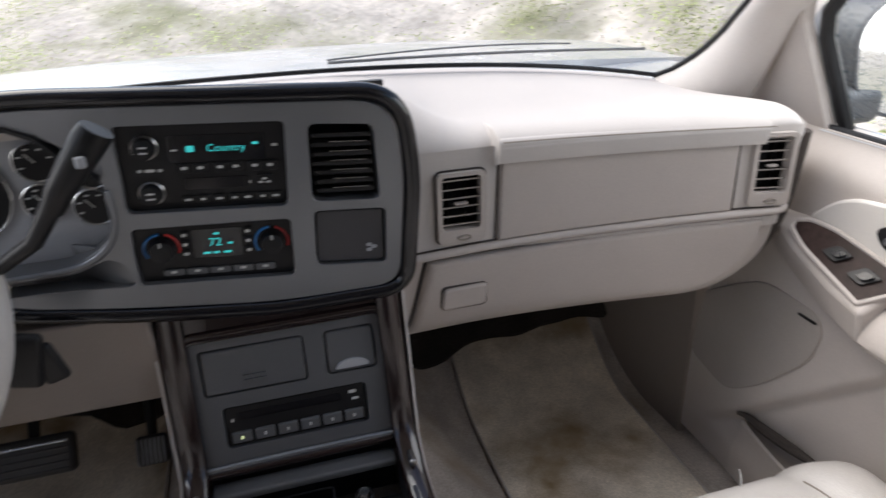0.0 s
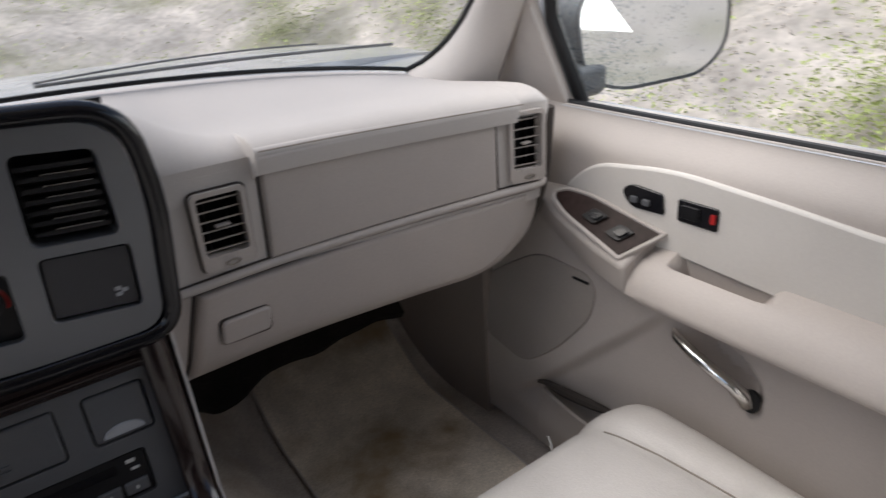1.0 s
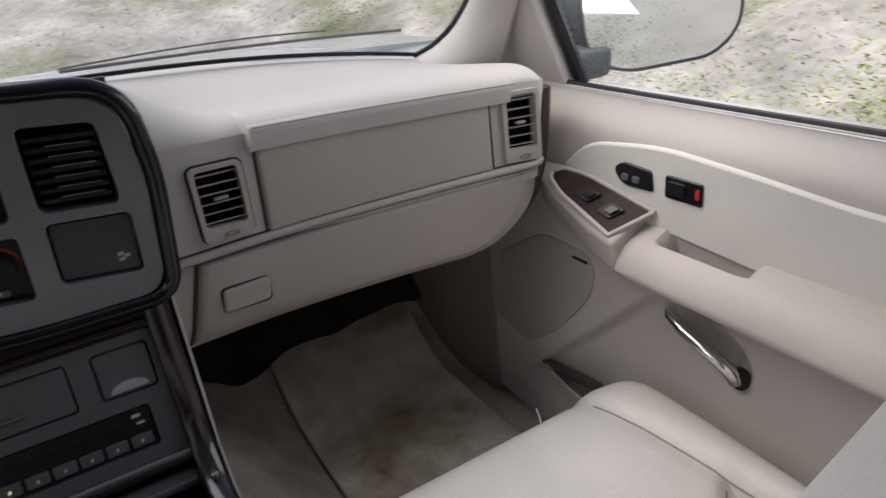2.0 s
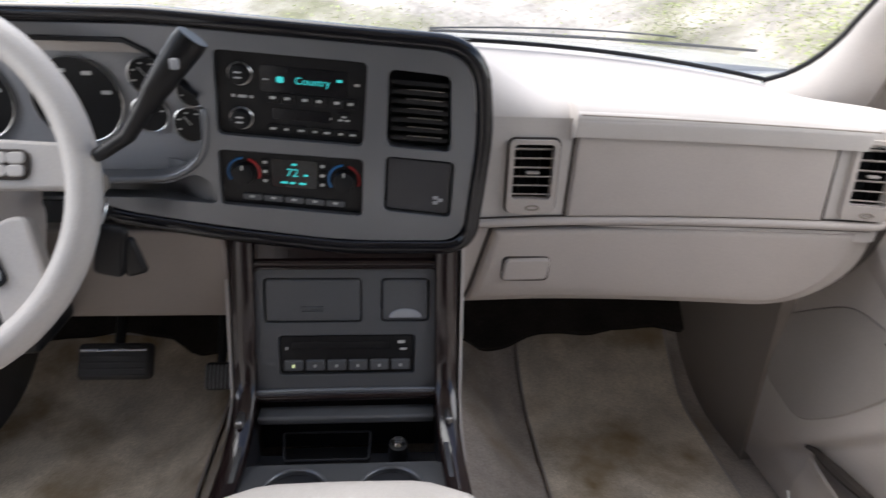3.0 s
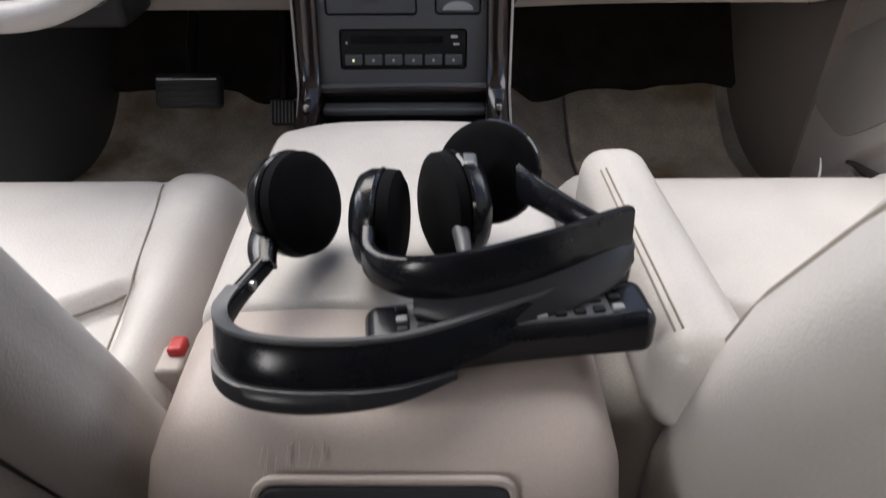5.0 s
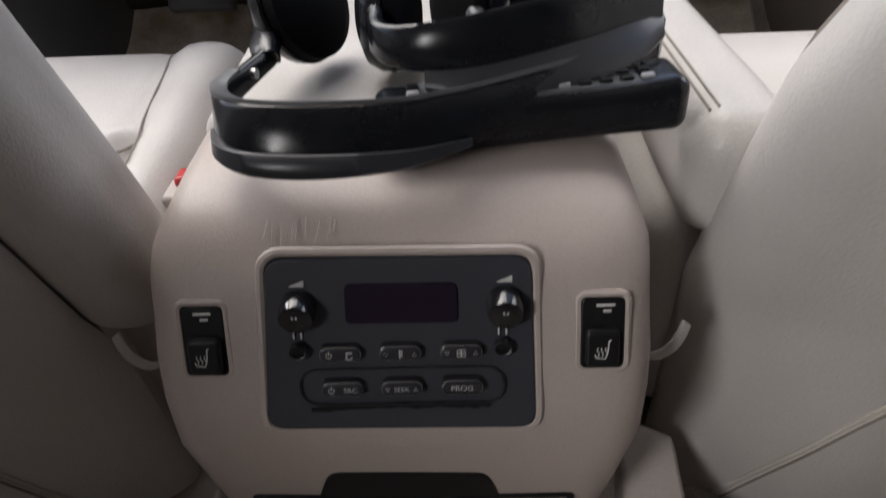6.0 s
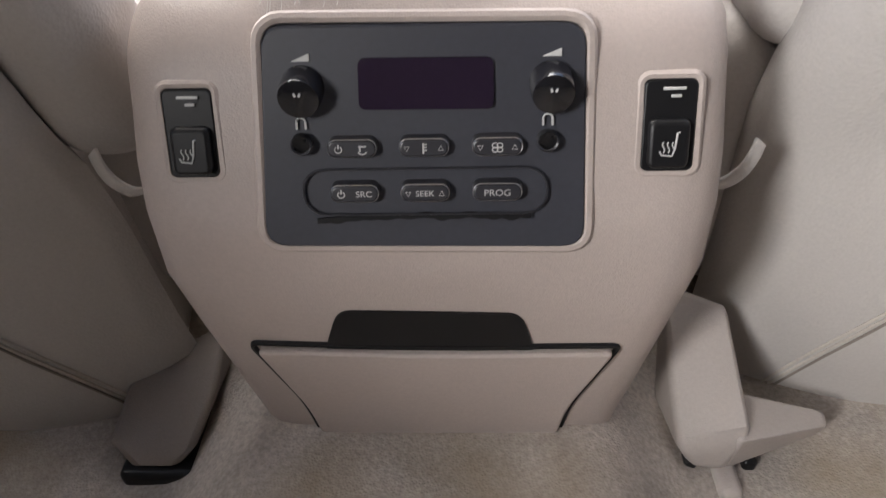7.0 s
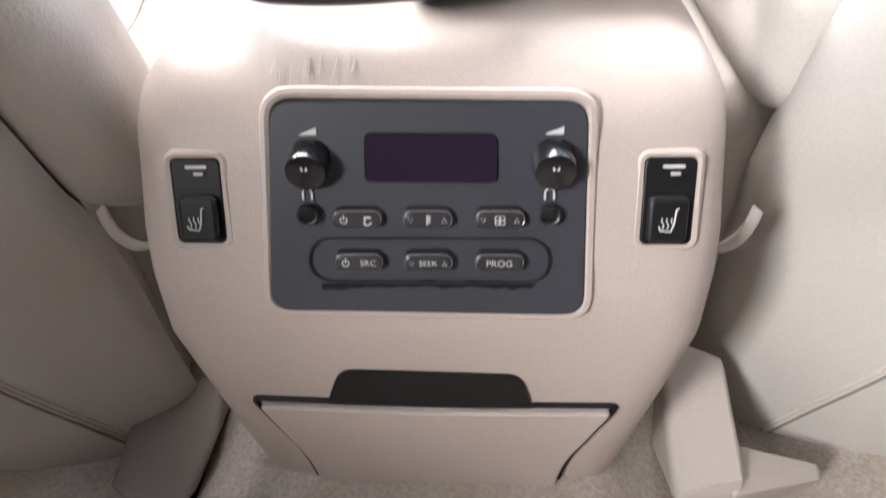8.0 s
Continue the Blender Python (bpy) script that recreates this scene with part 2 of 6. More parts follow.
def rbox(c, s, r, n=6, warp=None, turn=None):
    """A box with rounded edges and a fine skin that warp(v) may shape."""
    bm = bmesh.new()
    h = Vector(s) / 2
    r = min(r, *(0.999 * a for a in h))
    inner = [a - r for a in h]
    grid = {}

    def steps(k):
        core = [-inner[k] + 2 * inner[k] * i / n for i in range(n + 1)]
        e = [math.tan(radians(a)) for a in (15, 30, 45)]
        return [-inner[k] - r * t for t in e[::-1]] + core + [inner[k] + r * t for t in e]

    ax = [steps(k) for k in range(3)]
    for k in range(3):
        i, j = (k + 1) % 3, (k + 2) % 3
        for sgn in (-1, 1):
            quad = {}
            for a, u in enumerate(ax[i]):
                for b, v in enumerate(ax[j]):
                    p = [0.0, 0.0, 0.0]
                    p[k], p[i], p[j] = sgn * h[k], u, v
                    core = Vector([min(max(p[q], -inner[q]), inner[q]) for q in range(3)])
                    d = Vector(p) - core
                    q = core + d.normalized() * r if d.length > 1e-9 else core
                    key = tuple(round(z, 5) for z in q)
                    if key not in grid:
                        grid[key] = bm.verts.new(q)
                    quad[a, b] = grid[key]
            for a in range(len(ax[i]) - 1):
                for b in range(len(ax[j]) - 1):
                    vs = []
                    for v in (quad[a, b], quad[a + 1, b], quad[a + 1, b + 1], quad[a, b + 1]):
                        if v not in vs:
                            vs.append(v)
                    if len(vs) > 2 and not bm.faces.get(vs):
                        bm.faces.new(vs)
    for v in bm.verts:
        q = v.co.copy()
        if warp:
            q = Vector(warp(q))
        if turn:
            q = turn @ q
        v.co = q + Vector(c)
    return bm


def hull(points):
    """A closed faceted body round a few corners."""
    bm = bmesh.new()
    for p in points:
        bm.verts.new(p)
    got = bmesh.ops.convex_hull(bm, input=bm.verts[:])
    bmesh.ops.delete(bm, geom=[v for v in got["geom_interior"] if isinstance(v, bmesh.types.BMVert)], context="VERTS")
    bmesh.ops.dissolve_limit(bm, angle_limit=radians(6), verts=bm.verts[:], edges=bm.edges[:])
    return bm


def sheet(fn, us, vs, thick=0.0, away=None):
    """A surface over two parameters, with thickness along away."""
    bm = bmesh.new()
    top = [[bm.verts.new(fn(u, v)) for v in vs] for u in us]
    for a, b in zip(top, top[1:]):
        for i in range(1, len(vs)):
            bm.faces.new((a[i - 1], a[i], b[i], b[i - 1]))
    if thick:
        off = Vector(away) * thick
        low = [[bm.verts.new(v.co + off) for v in row] for row in top]
        for a, b in zip(low, low[1:]):
            for i in range(1, len(vs)):
                bm.faces.new((a[i - 1], b[i - 1], b[i], a[i]))
        ring = top[0] + [r[-1] for r in top[1:]] + top[-1][-2::-1] + [r[0] for r in top[-2:0:-1]]
        lowr = low[0] + [r[-1] for r in low[1:]] + low[-1][-2::-1] + [r[0] for r in low[-2:0:-1]]
        for i in range(len(ring)):
            bm.faces.new((ring[i - 1], ring[i], lowr[i], lowr[i - 1]))
    return bm


def smooth(points, n=6):
    """A rounded path through points of any width."""
    out, m = [], len(points)
    for i in range(m - 1):
        p0, p1, p2, p3 = points[max(i - 1, 0)], points[i], points[i + 1], points[min(i + 2, m - 1)]
        for k in range(n):
            t = k / n
            out.append(tuple(0.5 * (2 * b + (c - a) * t + (2 * a - 5 * b + 4 * c - d) * t * t + (3 * b - a - 3 * c + d) * t ** 3) for a, b, c, d in zip(p0, p1, p2, p3)))
    return out + [tuple(points[-1])]


def span(a, b, n):
    return [a + (b - a) * i / n for i in range(n + 1)]


def text_mesh(body, size, put, depth=0.0004):
    """Letters in the built-in font, laid by put(u, v, d)."""
    cu = bpy.data.curves.new("text", "FONT")
    cu.body, cu.size, cu.align_x, cu.align_y = body, size, "CENTER", "CENTER"
    ob = new("text", cu)
    dg = bpy.context.evaluated_depsgraph_get()
    me = bpy.data.meshes.new_from_object(ob.evaluated_get(dg))
    bm = bmesh.new()
    bm.from_mesh(me)
    for v in bm.verts:
        v.co = put(v.co.x, v.co.y, -depth)
    bpy.data.objects.remove(ob)
    bpy.data.meshes.remove(me)
    return bm


# ---- cabin shell and setting ----
def zf(x, y):
    """Height of the carpet."""
    hump = 0.13 * (1 - ss(0.15, 0.36, abs(x))) * ss(0.35, 0.6, y) + 0.054 * (1 - ss(0.11, 0.21, abs(x))) * ss(0.6, 0.35, y)
    return 0.03 * ss(0.35, 0.55, y) + hump + (max(0.0, y - 1.26) ** 2 * 2.5 if y < 1.46 else y - 1.36)


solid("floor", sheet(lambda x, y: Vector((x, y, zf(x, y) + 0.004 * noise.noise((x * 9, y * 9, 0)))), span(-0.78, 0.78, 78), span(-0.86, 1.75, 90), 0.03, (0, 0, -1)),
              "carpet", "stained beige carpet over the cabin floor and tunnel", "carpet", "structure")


solid("wall_left", rbox((-0.83, 0.05, 0.31), (0.06, 1.86, 0.72), 0.02), "tan", "tan moulded body side trim", "wall", "structure")
solid("wall_right", rbox((0.83, -0.45, 0.31), (0.06, 0.84, 0.72), 0.02), "tan", "tan moulded rear door trim", "wall", "structure")
# unseen wall added to close the rear, darkened to reduce bounce light
solid("wall_back", rbox((0, -0.86, 0.60), (1.60, 0.06, 1.24), 0.02), "knee", "unseen partition added behind the front cabin, dark to cut bounce light", "wall", "structure")
solid("wall_front", rbox((0, 1.72, 0.33), (1.66, 0.05, 0.70), 0.02), "panel", "dark firewall lining", "wall", "structure")
# kick panels take dark colours in place of the footwell shade
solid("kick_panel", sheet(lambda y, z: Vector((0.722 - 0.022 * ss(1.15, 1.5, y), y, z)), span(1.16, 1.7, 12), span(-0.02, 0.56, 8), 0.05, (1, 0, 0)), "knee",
      "tan kick panel beside the footwell, darkened for shade", "trim", "structure")
solid("kick_panel", sheet(lambda y, z: Vector((-0.70 + 0.05 * ss(1.0, 1.5, y), y, z)), span(0.985, 1.7, 12), span(0.0, 0.56, 8), 0.05, (-1, 0, 0)), "panel",
      "kick panel beside the pedals, darkened for shade", "trim", "structure")
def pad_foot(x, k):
    """Ragged lower edge of the insulation and painted shade, and its slope up to the firewall."""
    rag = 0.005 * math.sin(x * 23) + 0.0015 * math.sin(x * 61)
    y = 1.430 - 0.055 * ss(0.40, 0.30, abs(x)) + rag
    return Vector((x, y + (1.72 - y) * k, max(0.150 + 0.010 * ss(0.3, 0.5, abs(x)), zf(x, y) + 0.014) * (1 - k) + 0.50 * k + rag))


# dark sheet: insulation, drawn out to paint the footwell shade
solid("toe_insulation_shade", sheet(pad_foot, span(-0.69, 0.71, 60), span(0, 1, 10), 0.02, (0, 0.6, -0.8)), "underpad",
      "insulation under the dashboard, dark to paint the shade there too", "trim", "structure")
ROOF = 1.24
solid("ceiling", sheet(lambda x, y: Vector((x, y, ROOF - 0.05 * (x / 0.7) ** 4)), span(-0.70, 0.70, 16), span(-0.86, 0.74, 16), 0.04, (0, 0, 1)), "headliner",
      "light beige cloth headliner", "ceiling", "structure")
# black block added between the footwells
solid("hump_trim", rbox((0, 1.55, 0.30), (0.34, 0.30, 0.42), 0.05), "black", "black rounded block added under the dashboard", "trim", "structure")


def pillar(name, a, b, w, d, label):
    """A trimmed roof post from a to b."""
    a, b = Vector(a), Vector(b)
    ax = (b - a).normalized()
    u = Vector(w).normalized()
    v = ax.cross(u).normalized()
    ring = rr(0, 0, Vector(w).length, d, d * 0.35)
    solid(name, loft([[p + u * q[0] + v * q[1] for q in ring] for p in (a - ax * 0.03, a.lerp(b, 0.5), b)]), "pad", label, "pillar", "structure")


for s in (-1, 1):
    pillar("pillar_b", (s * 0.775, -0.02, 0.64), (s * 0.66, -0.10, ROOF), (0, 0.16, 0), 0.05, "beige moulded door pillar trim")
    pillar("pillar_c", (s * 0.775, -0.80, 0.64), (s * 0.66, -0.80, ROOF), (0, 0.12, 0), 0.05, "beige moulded rear pillar trim")

# dark privacy glass behind the front doors
for s, name in ((-1, "window_3"), (1, "window_4")):
    solid(name, sheet(lambda y, v: Vector((s * (0.80 - 0.13 * v), y, 0.66 + (ROOF - 0.66) * v)), span(-0.76, -0.10, 4), span(0, 1, 4), 0.004, (s, 0, 0)), "tinted", "dark tinted rear side glass", "window", "structure")

# windscreen
def WB(x):
    k = min(abs(x) / 0.68, 1.05)
    return Vector((x, 1.318 - 0.018 * k * k, 0.762 - 0.050 * k ** 2.5))


def WT(x):
    return Vector((x * 0.85, 0.66, ROOF))


def ws_edge(s, v):
    """Side edge of the windscreen, from its lower corner up."""
    t = [(0, (0.68, 1.300, 0.711)), (0.08, (0.708, 1.277, 0.727)), (0.15, (0.724, 1.240, 0.755)), (0.22, (0.722, 1.188, 0.793)), (0.28, (0.711, 1.150, 0.820)), (0.36, (0.700, 1.10, 0.857)), (1, (0.575, 0.66, ROOF - 0.02))]
    return Vector((s * lerp([(a, p[0]) for a, p in t], v), lerp([(a, p[1]) for a, p in t], v), lerp([(a, p[2]) for a, p in t], v)))


windscreen = thing("window_1", "wide raked windscreen with a black rubber edge", "windscreen", (0, 1.3, 0.75), kind="structure")
pane = part("pane", sheet(lambda x, v: WB(x).lerp(WT(x), v), span(-0.76, 0.76, 24), span(0, 1, 6)), "windscreen", windscreen)
pane.visible_shadow = False
part("seal", tube([WB(x) + Vector((0, -0.002, 0.002)) for x in span(-0.68, 0.68, 30)], 0.0036, 8), "black", windscreen, "black rubber seal")
for s in (-1, 1):
    part("seal", tube([ws_edge(s, v) for v in span(0.0, 1, 30)], 0.0048, 8), "black", windscreen, "black rubber seal")

    def post(v, k):
        """Windscreen pillar trim between the glass and the door."""
        a, b = ws_edge(s, v) + Vector((0, -0.004, -0.002)), Vector((s * lerp([(0, 0.755), (0.3, 0.742), (1, 0.64)], v), lerp([(0, 1.165), (0.3, 1.055), (1, 0.58)], v), lerp([(0, 0.66), (0.3, 0.83), (1, ROOF)], v)))
        p = a.lerp(b, k)
        return p + Vector((-s * 0.022, -0.012, 0)) * math.sin(k * math.pi) ** 0.7

    solid("pillar_a", sheet(post, span(0, 1, 30), span(0, 1, 10), 0.02, (s * 0.8, 0.5, 0)), "pad", "beige moulded windscreen pillar trim", "pillar", "structure")

# car bonnet and cowl outside
solid("bonnet", sheet(lambda x, y: Vector((x, y, 0.70 + 0.03 * (1 - (x / 0.9) ** 2) - 0.10 * ((y - 1.5) / 1.1) ** 2)), span(-0.88, 0.88, 20), span(1.50, 2.65, 14), 0.03, (0, 0, -1)), "bodypaint",
      "wet grey painted car bonnet", "bonnet", "structure")
solid("cowl", sheet(lambda x, y: Vector((x, y, 0.70)), span(-0.84, 0.84, 10), span(1.28, 1.52, 4), 0.03, (0, 0, -1)), "bodypaint", "wet grey cowl below the windscreen", "trim", "structure")


# ---- dashboard ----
def yb(z):
    return 0.99 - 0.12 * (z - 0.66)


def end_round(x):
    """Turn of the dashboard's right end, 0 to 1."""
    t = min(max((x - 0.682) / 0.030, 0.0), 1.0)
    return 1 - math.sqrt(1 - t * t)


def yp(x, z):
    return 1.035 - 0.065 * (max(0.0, x - 0.25) / 0.45) ** 1.6 - 0.12 * (z - 0.6)


def ys(z):
    return 1.0 + 0.2 * (z - 0.40)


def on_bezel(u, v, d):
    return Vector((u, yb(v) + d, v))


def on_pass(u, v, d):
    return Vector((u, yp(u, v) + d, v))


def on_stack(u, v, d):
    return Vector((u, ys(v) + d, v))


dash = thing("dashboard", "beige padded dashboard with a pewter centre fascia", "dashboard", (0, 1.05, 0.45))


def pad_edge(x):
    """Front edge height of the dashboard top."""
    return 0.722 + 0.075 * (1 - ss(0.10, 0.27, x))


def pad_top(x, v):
    e = pad_edge(x)
    lip, mid = ss(0.284, 0.289, x) * (1 - ss(0.642, 0.648, x)), 1 - ss(0.148, 0.175, x)
    yf = (yp(x, 0.69) + 0.0035 - 0.015 * lip) * (1 - mid) + 0.992 * mid
    ry, rz = (0.052 + 0.5 * (e - 0.722) - 0.012 * lip) * (1 - mid) + 0.010 * mid, (e - 0.690 - 0.009 * lip - 0.011 * ss(0.642, 0.648, x)) * (1 - mid) + 0.006 * mid
    if v < 0.25:
        t = v / 0.25
        y, z = yf + ry * (1 - math.cos(t * math.pi / 2)), e - rz + rz * math.sin(t * math.pi / 2)
    else:
        t = (v - 0.25) / 0.75
        y, y0 = yf + ry + t * (WB(x).y + 0.02 - yf - ry), (yp(x, 0.69) + 0.0555 + 0.5 * (e - 0.722)) * (1 - mid) + 1.002 * mid
        k = max(0.0, (y - y0) / (WB(x).y + 0.02 - y0))
        z = e + (WB(x).z - 0.006 - e) * ss(0, 1, k) - 0.006 * math.sin(k * math.pi)
    end = end_round(x)
    return Vector((x, y + 0.028 * end * (1 - v), z - 0.030 * end))


part("top_pad", sheet(pad_top, span(-0.74, 0.10, 20) + span(0.105, 0.275, 34) + span(0.277, 0.295, 18) + span(0.30, 0.635, 50) + span(0.640, 0.682, 16) + [0.682 + 0.030 * math.sin(radians(a)) for a in range(9, 91, 9)], [0.25 * i / 12 for i in range(12)] + span(0.25, 1, 16), 0.02, (0, 0.3, -0.95)), "pad", dash, "pale beige padded top")


def line(x, a, b):
    """Height on a straight rise from x = 0.17 to 0.70."""
    return a + (b - a) * (x - 0.17) / 0.53


# lip over the passenger panel
part("lip_seam", tube([on_pass(x, 0.7105 - 0.004 * (x - 0.3) / 0.35, -0.0155) for x in span(0.290, 0.643, 24)], 0.0011, 6), "seam", dash, "stitched groove")
part("lip", tube([on_pass(x, line(x, 0.7050, 0.7010), -0.0010) for x in span(0.2885, 0.645, 30)], 0.0085, 12, squash=(1, 1)), "pad", dash, "rolled vinyl lip")
# dark tube paints the shade in the groove below the lip
part("lip_shadow_gap", tube([on_pass(x, line(x, 0.6965, 0.6925), 0.0005) for x in span(0.2885, 0.642, 30)], 0.0022, 6), "groove", dash, "groove under the lip, its shade painted dark")


# passenger face
def front(x, z, d=0.004):
    return Vector((x, yp(x, z) + d + 0.030 * end_round(x), z))


face = sheet(front, span(0.135, 0.682, 110) + [0.682 + 0.030 * math.sin(radians(a)) for a in range(10, 91, 10)], span(0.552, 0.702, 30))
bmesh.ops.delete(face, geom=[f for f in face.faces if any(abs(f.calc_center_median().x - cx - k * (f.calc_center_median().z - zc)) < w and abs(f.calc_center_median().z - zc) < h
                 for cx, zc, w, h, k in ((0.242, 0.630, 0.027, 0.039, -0.03), (0.664, 0.647, 0.023, 0.042, -0.10)))], context="FACES")
part("face", face, "pad", dash)


def dash_foot(x):
    """Lower edge of the dashboard, curving up at its right end."""
    t = min(max((x - 0.575) / 0.1375, 0.0), 0.9999)
    return line(x, 0.410, 0.436) + 0.150 * (1 - math.sqrt(1 - t * t)) + 0.004


part("end_cap", sheet(lambda k, q: Vector((0.7119 - 0.004 * q, yp(0.712, 0.6) + 0.030 + 0.20 * q, 0.562 + (0.660 - 0.562) * k + 0.016 * q)), span(0, 1, 6), span(0, 1, 6), 0.01, (-1, 0, 0)), "tan", dash, "rounded end")


# dark tube stands in for the shade between dashboard end and door
part("end_shade", tube([Vector((x + 0.009, yp(x, z) + 0.030, z - 0.004)) for x, z in smooth([(0.711, 0.690), (0.712, 0.640), (0.711, 0.585), (0.702, 0.535), (0.684, 0.500), (0.655, 0.471), (0.620, 0.452), (0.585, 0.441)], 5)], 0.010, 8), "groove", dash, "dark tube painting the shade at the rounded end")


def pillow(a, b, edge, rise):
    """Rise of a raised panel that rounds down at its edges; a, b: distances to the nearest sides."""
    e = min(a, b) / edge
    return rise if e >= 1 else rise * math.sqrt(max(0.0, 1 - (1 - e) ** 2))


def near_ends(n, r=0.06):
    """Steps from 0 to 1, close together at both ends."""
    return [r * k / 5 for k in range(5)] + span(r, 1 - r, n) + [1 - r * k / 5 for k in range(4, -1, -1)]


def airbag(a, b):
    x = 0.294 + (0.329 - 0.010 * b) * a
    lo, hi = line(x, 0.5600, 0.5835), line(x, 0.698, 0.694)
    return front(x, lo + (hi - lo) * b, 0.0045 - pillow(min(a, 1 - a) * 0.32, min(b, 1 - b) * 0.13, 0.005, 0.0065))


part("passenger_panel", sheet(airbag, near_ends(30, 0.016), near_ends(8, 0.04)), "tan", dash, "smooth beige airbag panel")
# lower dashboard and glove box
def low_face(x, z):
    curl = 0.022 * ss(0.47, 0.40, z) ** 2
    return Vector((x, yp(x, z) + 0.010 + curl + 0.030 * end_round(x), z))


part("lower_face", sheet(lambda x, k: low_face(x, dash_foot(x) + (0.566 - dash_foot(x)) * k), span(0.155, 0.575, 24) + [0.575 + 0.137 * math.sin(radians(a)) for a in range(4, 91, 4)], span(0, 1, 16), 0.02, (0, 1, 0)), "tan", dash)
part("ledge", tube([front(x, line(x, 0.5545, 0.5775), 0.0005) for x in span(0.165, 0.682, 30) + [0.69, 0.70, 0.707, 0.7115]], 0.0062, 10, squash=(1, 1)), "tan", dash, "raised ledge")


def glove_edge(x):
    t = min(max((x - 0.575) / 0.098, 0.0), 0.9999)
    return line(x, 0.4215, 0.446) + 0.105 * (1 - math.sqrt(1 - t * t))


def glove_face(a, b):
    """Lid of the glove box; a across, b up."""
    x = 0.168 + 0.030 * b + (0.503 - 0.030 * b) * (1 - (1 - a) ** 1.6)
    lo, hi = glove_edge(x), line(x, 0.5435, 0.566)
    return low_face(x, lo + (hi - lo) * b) + Vector((0, 0.001 - pillow(min(a, 1 - a) * 0.5, min(b, 1 - b) * 0.115, 0.010, 0.011), 0))


glove = part("glove_box_lid", sheet(glove_face, near_ends(50, 0.02), near_ends(10, 0.09)), "tan", dash, "closed beige glove box lid")
part("lid_gap", tube([low_face(x, line(x, 0.5435, 0.566) + 0.0015) + Vector((0, -0.0015, 0)) for x in span(0.196, 0.670, 30)], 0.0024, 6), "groove", dash, "dark gap above the lid")
part("lid_gap", tube([low_face(x, z) for x, z in smooth([(0.672, 0.565), (0.668, 0.535), (0.657, 0.507), (0.636, 0.478), (0.61, 0.459), (0.58, 0.447)], 5)], 0.0020, 6), "groove", dash, "dark gap beside the lid")
part("lid_gap", tube([low_face(0.1655 + 0.030 * b, 0.4215 + 0.122 * b) for b in span(0, 1, 10)], 0.0026, 6), "groove", dash, "dark gap beside the lid")
part("latch_well", plate(rr(0.248, 0.4838, 0.068, 0.040, 0.008), -0.0110, -0.004, lambda u, v, d: low_face(u, v) + Vector((0, d, 0))), "groove", glove, "dark latch recess", bevel=0.001)
part("latch", plate(soft([(0.218, 0.5005), (0.2815, 0.5025), (0.279, 0.4680), (0.2145, 0.4660)], 0.008), -0.0165, -0.004, lambda u, v, d: low_face(u, v) + Vector((0, d, 0))), "tan", glove, "latch paddle", bevel=0.0035, segs=3)
# fascia
fascia_out = soft([(-0.76, 0.800), (-0.20, 0.805), (0.150, 0.783), (0.160, 0.690), (0.150, 0.545), (0.0, 0.545), (-0.155, 0.566), (-0.26, 0.585), (-0.30, 0.60), (-0.56, 0.60), (-0.76, 0.58)],
                  [0.03, 0.02, 0.055, 0.02, 0.03, 0.05, 0.05, 0.02, 0.02, 0.02, 0.02])
H_RADIO = soft([(-0.134, 0.781), (0.033, 0.770), (0.026, 0.672), (-0.140, 0.685)], 0.008)
H_HVAC = soft([(-0.142, 0.666), (0.026, 0.655), (0.023, 0.580), (-0.147, 0.596)], 0.007)
H_VENT = soft([(0.056, 0.764), (0.127, 0.757), (0.131, 0.666), (0.053, 0.673)], 0.010)
H_BLK = soft([(0.053, 0.660), (0.136, 0.653), (0.134, 0.579), (0.050, 0.588)], 0.008)
H_CLUS = soft([(-0.60, 0.785), (-0.20, 0.785), (-0.152, 0.73), (-0.155, 0.665), (-0.20, 0.632), (-0.60, 0.625)], [0.06, 0.06, 0.05, 0.04, 0.05, 0.05])
H_COL = soft([(-0.60, 0.6215), (-0.205, 0.6215), (-0.172, 0.635), (-0.156, 0.625), (-0.150, 0.596), (-0.235, 0.604), (-0.60, 0.606)], [0.004, 0.01, 0.012, 0.012, 0.010, 0.01, 0.004])
fascia = part("fascia", plate(fascia_out, 0.0, 0.03, on_bezel, [H_RADIO, H_HVAC, H_VENT, H_BLK, H_CLUS, H_COL]), "bezel", dash, "satin pewter-grey centre fascia", bevel=0.0045, segs=4)
part("column_cowl", sheet(lambda k, z: Vector((-0.145 - 0.455 * k, yb(z) + 0.005 + 0.055 * ss(0.0, 0.28, k), z)), span(0, 1, 40), span(0.585, 0.645, 8), 0.004, (0, 1, 0)), "bezel", fascia, "pewter trim curving in round the column")
part("cluster_lip", tube([on_bezel(u, v, -0.001) for u, v in smooth([(-0.30, 0.6265), (-0.235, 0.6275), (-0.195, 0.633), (-0.166, 0.652), (-0.154, 0.680), (-0.152, 0.715)], 6)], [0.002] + [0.0045] * 28 + [0.0035, 0.002], 10), "bezel", fascia, "rounded edge of the cluster opening")
rim = [on_bezel(u, v, 0.004) for u, v in soft([(-0.76, 0.808), (-0.20, 0.814), (0.160, 0.791), (0.171, 0.690), (0.160, 0.536), (0.0, 0.536), (-0.155, 0.556), (-0.27, 0.578)], [0.01, 0.02, 0.06, 0.03, 0.035, 0.03, 0.03, 0.01], 8)]
part("rim", tube(rim[3:], 0.011, 10, squash=(1, 0.9)), "gloss", fascia, "dark glossy surround")
